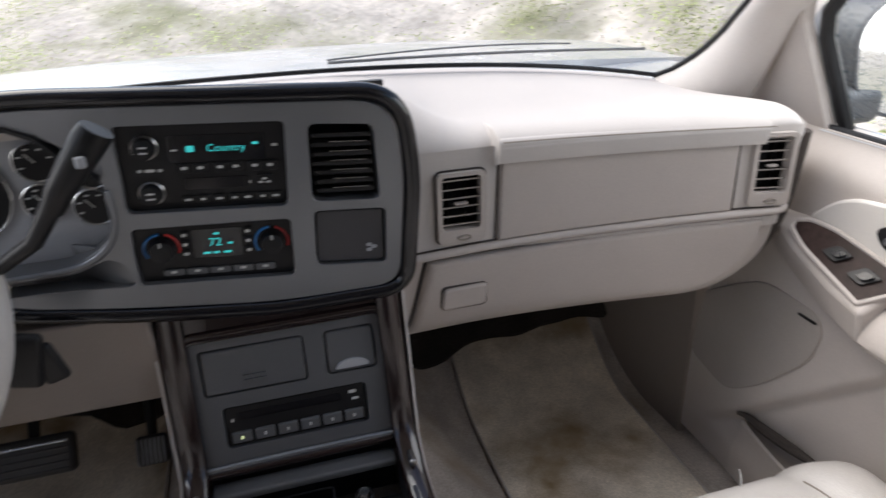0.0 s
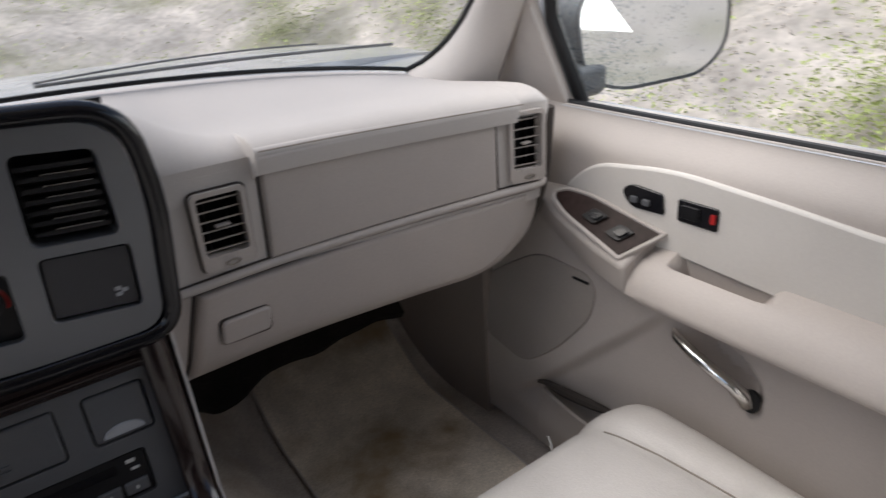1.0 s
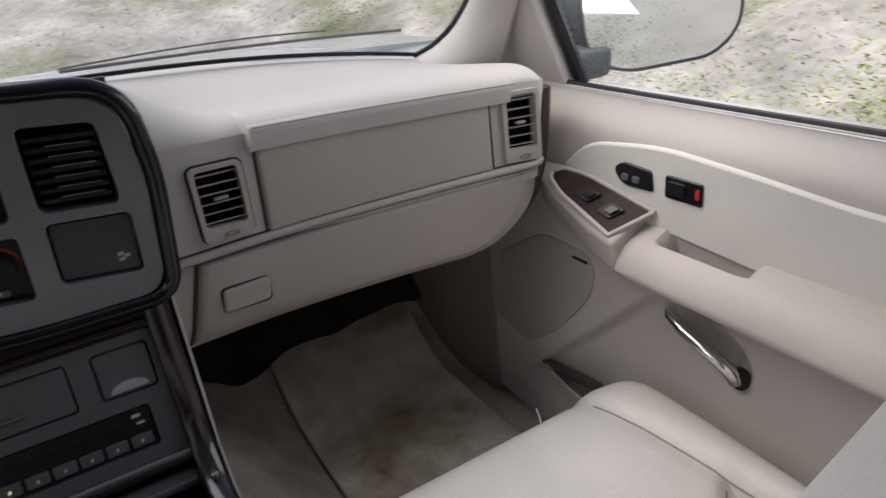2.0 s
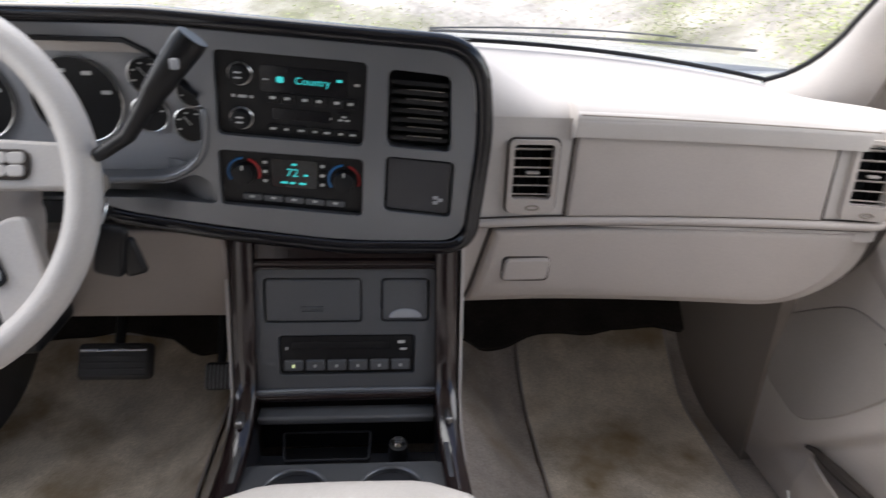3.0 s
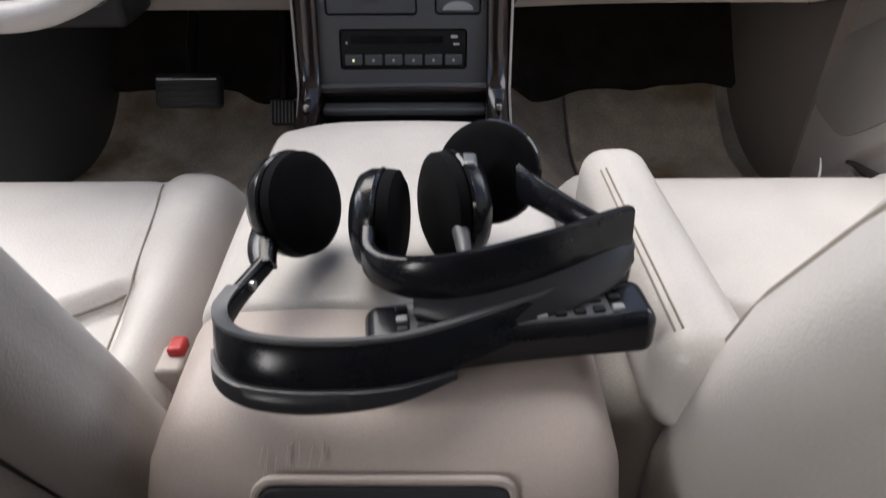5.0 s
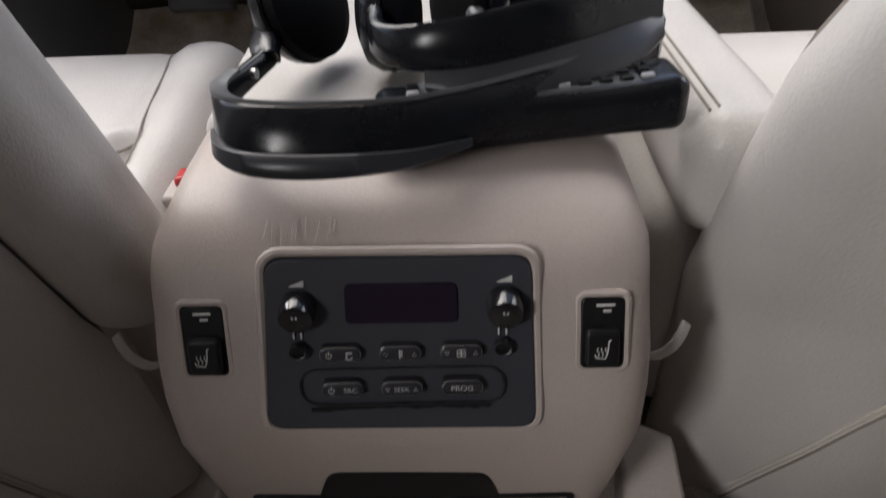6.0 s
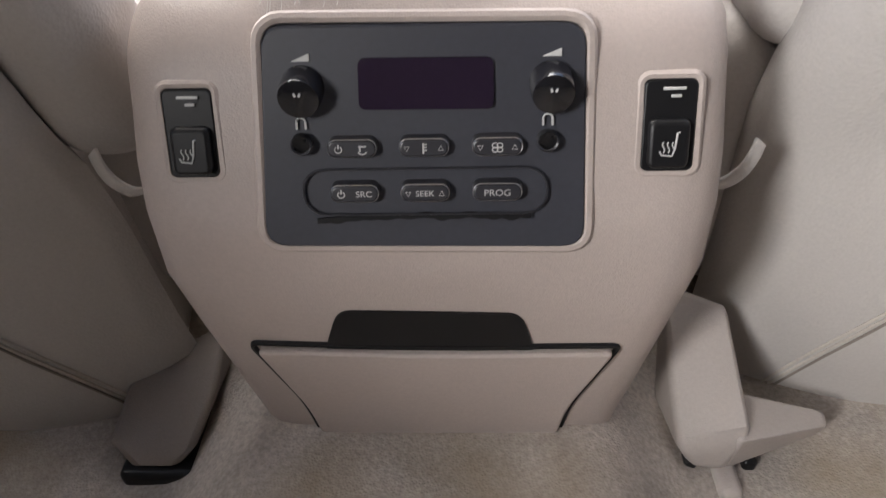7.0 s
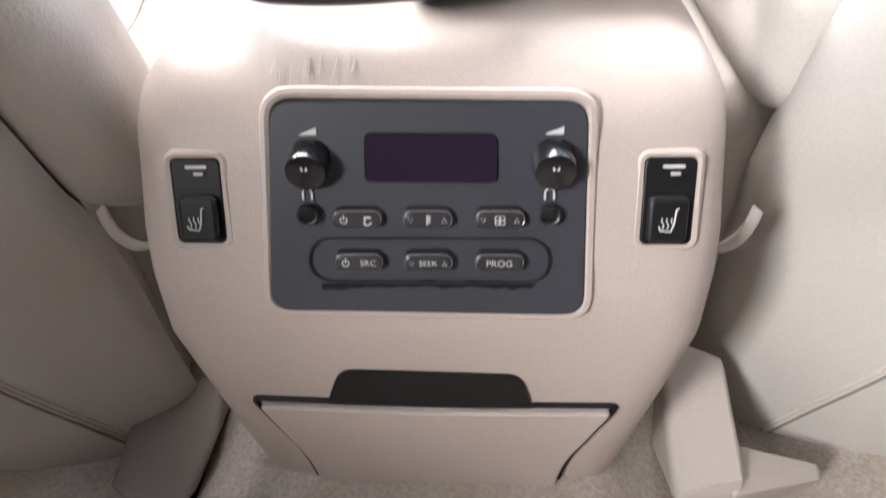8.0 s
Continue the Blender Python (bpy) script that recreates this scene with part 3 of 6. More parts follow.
part("backing", plate([(-0.74, 0.80), (0.155, 0.79), (0.150, 0.55), (-0.74, 0.585)], 0.075, 0.085, on_bezel), "black", dash)
# knee panel on the driver's side, its shade put into a darker tan
part("knee_panel", sheet(lambda x, z: Vector((x, 1.0 + 0.02 * (0.55 - z) / 0.13, z)), span(-0.74, -0.150, 20), span(0.428, 0.560, 8), 0.03, (0, 1, 0)), "knee", dash, "knee bolster in tan darkened for shade", bevel=0.004)
# underside coloured black for the band of shade below the dashboard
part("under_cover", rbox((0, 1.36, 0.47), (1.44, 0.44, 0.06), 0.02), "black", dash, "underside, black to paint the shade below the dashboard")

# ---- centre stack ----
stack = thing("centre_stack", "dark lacquered wood centre stack with a charcoal control panel", "centre stack", (0, 0.98, 0.05))
PAN = soft([(-0.118, 0.499), (0.118, 0.500), (0.122, 0.328), (-0.124, 0.326)], 0.006)
STK = soft([(-0.140, 0.545), (0.146, 0.545), (0.153, 0.325), (-0.150, 0.322)], 0.012)
part("surround", plate(STK, -0.006, 0.05, on_stack, [PAN]), "wood", stack, "dark lacquered wood surround", bevel=0.004)
part("inner_frame", tube([on_stack(u, v, -0.004) for u, v in soft([(-0.1260, 0.5075), (0.1260, 0.5085), (0.1290, 0.324), (-0.1310, 0.322)], 0.016)], 0.0066, 10, True), "wood", stack, "raised glossy frame")
HP_ = rr(-0.044, 0.455, 0.130, 0.061, 0.006)
HA_ = rr(0.079, 0.455, 0.066, 0.060, 0.007)
HC_ = rr(0.0005, 0.379, 0.184, 0.056, 0.006)
part("control_panel", plate(PAN, 0.0, 0.03, on_stack, [HP_, HA_, HC_]), "panel", stack, "charcoal plastic panel", bevel=0.002)
part("backing", plate([(-0.13, 0.52), (0.13, 0.52), (0.13, 0.33), (-0.13, 0.33)], 0.032, 0.045, on_stack), "black", stack)
part("side_cover", plate([(1.022, 0.545), (1.20, 0.55), (1.22, 0.05), (0.80, 0.05), (0.80, 0.255), (0.93, 0.288), (0.975, 0.325)], 0.1535, 0.157, lambda u, v, d: Vector((d, u, v))), "pad", stack, "beige side edge")
part("side_cover", plate([(1.022, 0.545), (1.20, 0.55), (1.22, 0.05), (0.80, 0.05), (0.80, 0.255), (0.93, 0.288), (0.975, 0.325)], -0.1555, -0.152, lambda u, v, d: Vector((d, u, v))), "pad", stack, "beige side edge")

# ---- console ----
XC = 0.010
console = thing("centre_console", "beige moulded centre console with a padded lid", "console", (XC, 0.5, 0.06))
HW = [(0.03, 0.128), (0.08, 0.134), (0.105, 0.140), (0.150, 0.149), (0.190, 0.160), (0.25, 0.161), (0.36, 0.155)]


def rear_y(z):
    """Back face of the console: leaning at the controls, rounded below them."""
    t = max(0.0, z - 0.215)
    return 0.2615 + 0.07 * max(0.0, 0.20 - z) + 0.43 * (t - 0.02 if t > 0.04 else t * t / 0.08)


def rear_z(v):
    return lerp([(0, 0.02), (0.072, 0.052), (0.156, 0.1475), (0.206, 0.2275), (0.220, 0.241), (0.336, 0.336), (0.357, 0.360), (0.40, 0.403)], v)


def console_ring(y0, inset, top):
    pts = []
    zs = [0.03, 0.06, 0.085, 0.105, 0.13, 0.16, 0.19, 0.22, 0.25, 0.28]
    r = 0.035
    side = [(lerp(HW, z) - inset, z + inset * 0.2) for z in zs if z + inset * 0.2 < top - r - inset * 0.5 - 0.004]
    while len(side) < len(zs):
        side.append((side[-1][0], side[-1][1] + 0.0008))
    for i in range(7):
        a = radians(90 * i / 6)
        side.append((lerp(HW, 0.3) - inset - r + r * math.cos(a), top - r - inset * 0.5 + r * math.sin(a)))
    side.append(((lerp(HW, 0.3) - inset) * 0.4, top - inset * 0.5 + 0.003))
    ring = side + [(-x, z) for x, z in side[::-1]]
    return [Vector((XC + x, y0 + rear_y(z), z)) for x, z in ((x, rear_z(z)) for x, z in ring)]


REAR = ((0.0, 0.046, 0.302), (0.0, 0.036, 0.314), (0.0008, 0.027, 0.322), (0.0035, 0.0165, 0.331), (0.009, 0.008, 0.339), (0.018, 0.003, 0.345), (0.032, 0.0, 0.350), (0.055, 0.0, 0.354), (0.085, 0.0, 0.356), (0.13, 0.0, 0.357))
rings = [console_ring(d, i, t) for d, i, t in REAR]
rings = [[Vector((XC + (p.x - XC) * k, rear_y(0.21 + (p.z - 0.21) * k), 0.21 + (p.z - 0.21) * k)) for p in rings[1]] for k in (0.02, 0.5, 0.85)] + rings[1:]
rings += [[Vector((XC + (p.x - XC) * 0.98, 0.44 + k * 0.34 + 0.18 * (p.z - 0.30) * (1 - k), min(p.z, 0.322 if k < 1 else 0.27))) for p in rings[-1]] for k in (0, 0.5, 1)]
body = part("body", loft(rings), "contan", console, "beige moulded body")


def lid_warp(v):
    top = ss(-0.01, 0.02, v.z)
    k = ss(-0.10, 0.175, v.y)
    return Vector((v.x * (1.0 - 0.05 * k), v.y - 0.02 * ss(0.08, 0.15, abs(v.x)) * ss(0.1, 0.17, v.y), v.z + 0.014 * ss(-0.17, 0.13, v.y) + 0.006 * top * (1 - (v.x / 0.15) ** 2) - 0.006 * top * ss(0.12, 0.17, v.y)))


part("lid", rbox((XC - 0.001, 0.603, 0.340), (0.302, 0.334, 0.044), 0.018, 14, lid_warp), "leather", console, "padded leather armrest lid")
part("lid_gap", tube([(XC + 0.001 + x, 0.4325 - 0.004 * (x / 0.15) ** 2, 0.3592 - 0.018 * abs(x / 0.148) ** 6) for x in span(-0.148, 0.148, 40)], 0.0028, 6), "black", console, "dark gap behind the lid")
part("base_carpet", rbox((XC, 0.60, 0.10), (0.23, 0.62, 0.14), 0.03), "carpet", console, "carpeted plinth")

# front tray with rails
def rail_path(s):
    return [(s * 0.146, 1.024, 0.552), (s * 0.148, 1.004, 0.440), (s * 0.149, 0.994, 0.385), (s * 0.149, 0.985, 0.345), (s * 0.149, 0.965, 0.325), (s * 0.150, 0.935, 0.303), (s * 0.153, 0.89, 0.284), (s * 0.158, 0.84, 0.272), (s * 0.160, 0.79, 0.265)]


for s in (-1, 1):
    part("rail", ribbon([(p[0] - s * 0.014, p[1], p[2]) for p in rail_path(s)], (1, 0, 0), 0.030, 0.020), "wood", stack, "dark lacquered wood rail", sharp=60)
part("tray", plate([(-0.122, 0.965), (0.122, 0.965), (0.135, 0.80), (-0.135, 0.80)], 0.225, 0.235, lambda u, v, d: Vector((u, v, d))), "tray", stack, "charcoal tray")
for s in (-1, 1):
    part("tray_wall", sheet(lambda y, k: Vector((s * (0.124 + 0.012 * (0.965 - y) / 0.16), y, 0.215 + k * (0.105 - 0.05 * (0.965 - y) / 0.16))), span(0.79, 0.975, 6), span(0, 1, 2), 0.006, (s, 0, 0)), "tray", stack)


# ---- seats ----
def seat(s, name, label):
    """A front seat; s: -1 the driver's, 1 the passenger's."""
    cx = s * 0.455
    t = thing(name, label, "car seat", (cx, 0.55, 0.05), group="front seats")

    def split(y):
        """Distance of the bolster seam from the seat's middle."""
        return lerp([(0.44, 0.208), (0.58, 0.192), (0.70, 0.176), (0.80, 0.156)], y)

    def roll_seam(x):
        return 0.505 + 0.075 * (x / 0.19) ** 2

    def top(x, y):
        side, b = abs(x), split(y)
        mid = 1 - ss(b - 0.012, b + 0.004, side)
        back = mid * ss(roll_seam(x) + 0.016, roll_seam(x) - 0.012, y)
        groove = 0.006 * math.exp(-((side - b) / 0.010) ** 2)
        crown = 0.010 * math.sin(math.pi * min(1.0, max(0.0, (side - b) / (0.262 - b)))) if side > b else 0.0
        return 0.287 + crown - groove - 0.024 * back - 0.005 * mid + 0.008 * ss(0.50, 0.70, y) - 0.036 * ss(0.72, 0.86, y) ** 2

    def warp(v):
        k = ss(-0.06, 0.06, v.z)
        y = v.y + 0.615
        return Vector((v.x * (1 + 0.02 * k), v.y - 0.02 * ss(0.16, 0.26, abs(v.x)) * ss(0.1, 0.2, v.y), v.z + k * (top(v.x, y) - 0.283)))

    part("cushion", rbox((cx, 0.615, 0.168), (0.525, 0.425, 0.23), 0.044, 44, warp), "leather", t, "pale grey-beige leather cushion")
    for sx in (-1, 1):
        part("seam", tube([(cx + sx * split(y), y, top(split(y), y) + 0.0008) for y in span(0.44, 0.772, 30)], 0.0012, 6), "seam", t, "sewn seam")
    part("seam", tube([(cx + x, roll_seam(x) - 0.002, top(x, roll_seam(x)) - 0.001) for x in span(-0.186, 0.186, 36)], 0.0018, 6), "seam", t, "sewn seam")
    part("base", rbox((cx, 0.675, 0.105), (0.44, 0.27, 0.10), 0.02), "panel", t, "dark seat frame skirt")
    for sx in (-1, 1):
        part("track", rbox((cx + sx * 0.17, 0.62, zf(cx + sx * 0.17, 0.62) + 0.02), (0.05, 0.38, 0.05), 0.01), "black", t, "black seat track")
    lean = Matrix.Rotation(radians(18), 3, "X")
    bc = Vector((cx + (0.018 if s > 0 else 0.004), 0.373 if s > 0 else 0.345, 0.424))
    taper, ramp = (0.24, (-0.055, 0.055)) if s > 0 else (0.22, (-0.062, -0.022))

    def width(k):
        if s > 0:
            return lerp([(0, 1.02), (0.12, 1.04), (0.3, 1.04), (0.5, 1.01), (0.6, 0.88), (0.7, 0.64), (0.8, 0.46), (1, 0.44)], k)
        return lerp([(0, 1.16), (0.08, 1.15), (0.16, 1.11), (0.25, 1.075), (0.32, 1.0), (0.5, 0.98), (0.75, 0.97), (0.88, 0.90), (1, 0.72)], k)

    def back_warp(v):
        k = (v.z + 0.45) / 0.90
        rear = 0.045 * ss(0.26, 0.09, abs(v.x)) * ss(0.03, -0.06, v.y) * (1 - 0.5 * ss(0.4, 0.8, k))
        front = ss(0.0, 0.06, v.y)
        plumb = 0.325 * max(0.0, -0.183 - v.z)
        return Vector((v.x * width(k) * (1 - taper * ss(*ramp, v.y)), v.y * ((0.45 if s > 0 else 0.9) if v.y > 0 else 1.0) + front * (0.012 * math.exp(-((abs(v.x) - 0.20) / 0.05) ** 2)) - rear - plumb, v.z - 0.055 * ss(-0.30, -0.45, v.z)))

    part("backrest", rbox(bc, (0.50, 0.135, 0.90), 0.052, 30, back_warp, lean), "leather_side", t, "beige vinyl seat back")

    def edge(side, y, z, grow=0.0):
        return bc + lean @ Vector((side * (0.25 + grow) * width((z + 0.45) / 0.90) * (1 - taper * ss(*ramp, y)), y, z))

    for side in (-1, 1):
        part("seam", tube([edge(side, 0.002, z, -0.0005) for z in span(-0.38, 0.34, 24)], 0.0024, 6), "seam", t, "piped seam")
    for k in (-1, 1):
        part("headrest_post", tube([bc + lean @ Vector((k * 0.06, 0, z)) for z in (0.41, 0.53)], 0.007, 10), "chrome", t)
    part("headrest", rbox(bc + lean @ Vector((0, 0.01, 0.57)), (0.28, 0.11, 0.17), 0.05, 8, None, lean), "leather", t, "leather headrest")
    # sewn border low on the seat back
    def rear_at(x, z):
        k = (z + 0.45) / 0.90
        return bc + lean @ Vector((x * width(k), -0.0685 - 0.045 * ss(0.26, 0.09, abs(x)) * (1 - 0.5 * ss(0.4, 0.8, k)) - 0.325 * max(0.0, -0.183 - z), z - 0.055 * ss(-0.30, -0.45, z)))

    arch = [(-0.215, -0.435), (-0.203, -0.41), (-0.148, -0.314), (-0.09, -0.225), (0.0, -0.185), (0.09, -0.225), (0.148, -0.314), (0.203, -0.41), (0.215, -0.435)]
    for dz in (0.0, 0.008):
        part("stitching", tube([rear_at(x, z + dz) for x, z in smooth(arch, 6)], 0.0013, 6), "stitch", t, "double-stitched seam")
    part("welt", tube([rear_at(x, z - 0.006) + Vector((0, -0.0004, 0)) for x, z in smooth(arch, 6)], 0.0011, 6), "seam", t, "dark sewn groove")
    if s > 0:
        cover = hull([(0.186, 0.270, 0.024), (0.198, 0.268, 0.004), (0.224, 0.266, 0.002), (0.234, 0.268, 0.043), (0.236, 0.325, 0.045), (0.226, 0.352, 0.100), (0.176, 0.368, 0.112), (0.184, 0.340, 0.006), (0.230, 0.340, 0.006)])
        hinge = part("hinge_cover", cover, "tan", t, "moulded hinge cover with a lever", bevel=0.008, segs=5)
        part("lever", hull([(0.224, 0.2665, 0.042), (0.298, 0.288, 0.031), (0.300, 0.300, 0.034), (0.228, 0.310, 0.046), (0.220, 0.268, 0.004), (0.296, 0.291, 0.018), (0.228, 0.310, 0.006)]), "tan", hinge, "flat lever", bevel=0.006, segs=4)
        part("foot", rbox((0.222, 0.280, 0.000), (0.018, 0.07, 0.016), 0.006, 4), "tan", t)
        for x in (0.198, 0.242):
            part("bolt", rbox((x, 0.276, 0.004), (0.010, 0.012, 0.012), 0.003, 3), "black", t, "black fixing")
    else:
        # cover painted darker than its tan plastic for the shade by the floor
        part("track_cover", hull([(-0.166, 0.310, 0.046), (-0.176, 0.266, 0.026), (-0.188, 0.260, 0.014), (-0.228, 0.260, 0.014), (-0.246, 0.272, 0.026), (-0.248, 0.320, 0.034), (-0.172, 0.370, 0.060), (-0.176, 0.370, 0.014), (-0.245, 0.370, 0.014)]), "knee", t, "moulded end cover of the seat track, darkened for shade", bevel=0.008, segs=4)
        # black box stands in for the shadow gap at the carpet
        part("track_shade", rbox((-0.196, 0.302, 0.004), (0.080, 0.096, 0.018), 0.006, 4), "black", t, "black box painting the shade round the seat track")
    return t


def skirt(parent, s):
    """Loose cover edge hanging between cushion and seat back."""
    part("cover_fold", ribbon(smooth([(0.004 + s * 0.170, 0.326, 0.226), (0.004 + s * 0.180, 0.322, 0.226), (0.004 + s * 0.190, 0.322, 0.234), (0.004 + s * 0.196, 0.325, 0.243), (0.004 + s * 0.200, 0.330, 0.250)], 5), (0.75 * s, -0.1, -0.65), 0.008, 0.003), "leather", parent, "pale loose cover edge", sharp=60)


driver = seat(-1, "driver_seat", "beige leather driver seat with raised bolsters")
passenger = seat(1, "passenger_seat", "beige leather passenger seat with its armrest down")
skirt(driver, -1)
skirt(passenger, 1)

# ---- passenger door ----
door = thing("door_1", "beige moulded passenger door with a pale insert and chrome handle", "car door", (0.78, 0.55, 0.1), kind="structure")


def xd(y, z):
    """Inner face of the door."""
    roll = 0.035 * ss(0.60, 0.675, z) ** 2
    low = -0.018 * ss(0.36, 0.20, z)
    line = lerp([(0.495, 0.426), (0.60, 0.442), (0.684, 0.462), (0.766, 0.437), (0.889, 0.315), (1.031, 0.176), (1.1, 0.12)], y)
    dip = 0.016 * ss(-0.004, 0.022, line - z) * ss(0.10, 0.16, z)
    return 0.746 + roll + low + dip


def bowl(y, z):
    """Depth of the hollow behind the pull handle."""
    dy, dz = y - 0.699, z - 0.3725
    a, b = -0.887 * dy - 0.459 * dz, -0.459 * dy + 0.887 * dz
    return 0.038 * ss(1.0, 0.62, math.hypot(a / 0.072, b / 0.031))


part("door_panel", sheet(lambda y, z: Vector((xd(y, z) + bowl(y, z), y, z)), span(-0.02, 1.185, 220), span(0.05, 0.675, 125), 0.04, (1, 0, 0)), "tan", door)


def on_door(u, v, d):
    return Vector((xd(u, v) + d, u, v))


# ---- rest of the door ----
def glass_x(z):
    return 0.815 - 0.14 * (z - 0.67) / 0.55


part("belt_seal", tube([(xd(y, 0.675) + 0.010, y, 0.676) for y in span(0.0, 1.02, 20)], 0.0048, 8), "black", door, "black window seal")
part("belt_lip", tube([(xd(y, 0.675) + 0.001, y, 0.672) for y in span(0.0, 1.02, 20)], 0.0019, 8), "steel", door, "bright seal edge")
wp = part("window_pane", sheet(lambda y, z: Vector((glass_x(z), y, z)), span(0.0, 1.05, 4), span(0.665, 1.2, 4)), "glass", door, "rain-specked side window")
wp.visible_shadow = False
part("corner_trim", plate(soft([(1.010, 0.668), (1.175, 0.668), (1.112, 0.819), (1.075, 0.90), (1.030, 0.90), (1.052, 0.82)], 0.006), -0.010, 0.010, lambda u, v, d: Vector((glass_x(v) - 0.022 + d, u, v))), "tan", door, "beige corner trim", bevel=0.004)
part("window_frame", tube([(glass_x(z) - 0.004, lerp([(0.66, 1.0), (0.82, 1.043), (1.2, 0.72)], z), z) for z in span(0.665, 1.2, 16)], 0.011, 8), "black", door, "black window frame")
part("outer_skin", sheet(lambda y, z: Vector((0.93 - 0.05 * ((z - 0.4) / 0.5) ** 2 - (0.04 if z > 0.6 else 0), y, z)), span(-0.02, 1.25, 8), span(-0.15, 0.66, 10), 0.01, (-1, 0, 0)), "bodypaint", door, "silver-white outer skin")
INS = soft([(-0.02, 0.600), (0.54, 0.612), (0.64, 0.620), (0.788, 0.628), (0.919, 0.611), (0.972, 0.563), (0.93, 0.555), (0.80, 0.515), (0.62, 0.505), (-0.02, 0.505)], [0.01, 0.02, 0.02, 0.05, 0.05, 0.015, 0.02, 0.02, 0.02, 0.01])
part("insert", plate(INS, -0.007, 0.01, on_door), "door_cloth", door, "pale padded insert", bevel=0.004)


def arm_ring(y, w, zt, h):
    """Section of the door's armrest, with a scooped pull cup in its top."""
    r = min(w, h) * 0.40
    pts = [(w / 2, -h / 2), (w / 2, h / 2 - 0.002)] + [(w * q, h / 2) for q in (0.5, 0.44, 0.41, 0.39, 0.37, 0.34, 0.25, 0.15, 0.07, 0.02, -0.01, -0.04, -0.07, -0.11)]
    pts += [(-w / 2 + r - r * math.sin(radians(a)), h / 2 - r + r * math.cos(radians(a))) for a in range(15, 91, 15)]
    pts += [(-w / 2 + r - r * math.cos(radians(a)), -h / 2 + r - r * math.sin(radians(a))) for a in range(0, 91, 15)]
    cup = ss(0.618, 0.662, y) * (1 - ss(0.738, 0.766, y))
    out = []
    for px, pz in pts:
        z = zt - h / 2 + pz - 0.036 * (0.5 - px / w) * ss(-0.5, 0.3, pz / h)
        if pz > h / 2 - 0.004:
            z -= 0.050 * cup * ss(-0.09, -0.01, px / w) * (1 - ss(0.36, 0.42, px / w))
        out.append(Vector((0.762 - w / 2 + px - 0.35 * pz * (pz < 0), y, z)))
    return out


ARM = [(-0.02, 0.085, 0.530, 0.09), (0.20, 0.085, 0.530, 0.09), (0.75, 0.082, 0.531, 0.090), (0.79, 0.080, 0.529, 0.088), (0.808, 0.074, 0.523, 0.080), (0.812, 0.060, 0.512, 0.060)]
part("armrest", loft([arm_ring(y, *(lerp([(r[0], r[k]) for r in ARM], y) for k in (1, 2, 3))) for y in [-0.02, 0.2, 0.4, 0.55] + span(0.59, 0.78, 38) + [0.79, 0.80, 0.808, 0.812]]), "tan", door, "moulded armrest with a pull cup")
# switch pod
P0, P1, P2, P3 = Vector((0.716, 0.992, 0.536)), Vector((0.742, 0.955, 0.563)), Vector((0.742, 0.792, 0.533)), Vector((0.690, 0.835, 0.497))
nrm = (P1 - P0).cross(P3 - P0).normalized()
nrm = -nrm if nrm.z < 0 else nrm


def on_pod(u, v, d):
    a, b = P0.lerp(P3, u), P1.lerp(P2, u)
    return a.lerp(b, 0.2 + 0.8 * v) + nrm * d


part("switch_pod", loft([[Vector((x, y, z)) for x, y, z in ring] for ring in (
    [(0.770, 1.03, 0.545), (0.742, 1.02, 0.560), (0.722, 1.012, 0.548), (0.735, 1.02, 0.500), (0.770, 1.03, 0.47)],
    [(0.770, 0.95, 0.568), (0.740, 0.95, 0.562), (0.708, 0.96, 0.528), (0.722, 0.955, 0.480), (0.770, 0.95, 0.44)],
    [(0.770, 0.87, 0.552), (0.738, 0.87, 0.546), (0.692, 0.87, 0.506), (0.705, 0.87, 0.460), (0.770, 0.87, 0.425)],
    [(0.770, 0.80, 0.540), (0.738, 0.80, 0.534), (0.683, 0.81, 0.500), (0.690, 0.81, 0.455), (0.770, 0.80, 0.42)])]), "tan", door, "", bevel=0.006, segs=3)
pod = part("switch_plate", plate(soft([(0.0, 0.45), (0.04, 0.8), (0.25, 1.0), (1.0, 1.0), (1.0, 0.0), (0.30, 0.0), (0.06, 0.2)], [0.02, 0.1, 0.1, 0.02, 0.02, 0.1, 0.1], 3), 0.002, 0.010, on_pod), "burl", door, "dark burl switch plate", bevel=0.0015)
part("switch_rim", tube([on_pod(u, v, 0.009) for u, v in soft([(-0.02, 0.45), (0.03, 0.85), (0.24, 1.05), (1.03, 1.05), (1.03, -0.05), (0.29, -0.05), (0.04, 0.15)], [0.02, 0.1, 0.1, 0.02, 0.02, 0.1, 0.1], 3)], 0.0035, 8, True), "tan", door, "raised rim")
for u, w in ((0.50, 0.16), (0.80, 0.16)):
    sw = part("window_switch", plate(rr(u, 0.48, w, 0.46, 0.05, 3), 0.010, 0.0135, on_pod), "black", pod, "black window switch", bevel=0.001)
    part("rocker", plate(rr(u + 0.02, 0.5, w * 0.5, 0.26, 0.03, 3), 0.0135, 0.0175, on_pod), "hp", sw, bevel=0.001)
# seat memory and lock switches
mem = part("seat_switch", plate(soft([(0.862, 0.585), (0.845, 0.597), (0.793, 0.594), (0.789, 0.566), (0.845, 0.564)], [0.012, 0.014, 0.006, 0.006, 0.014]), -0.0095, 0.0, on_door), "gloss", door, "black oval switch plate", bevel=0.0012)
for y in (0.838, 0.818):
    part("button", plate(rr(y, 0.577, 0.012, 0.009, 0.003, 3), -0.0125, -0.009, on_door), "panel", mem, bevel=0.0008)
lock = part("lock_switch", plate(rr(0.741, 0.580, 0.058, 0.030, 0.004), -0.0095, 0.0, on_door), "gloss", door, "black lock switch with a red end", bevel=0.0012)
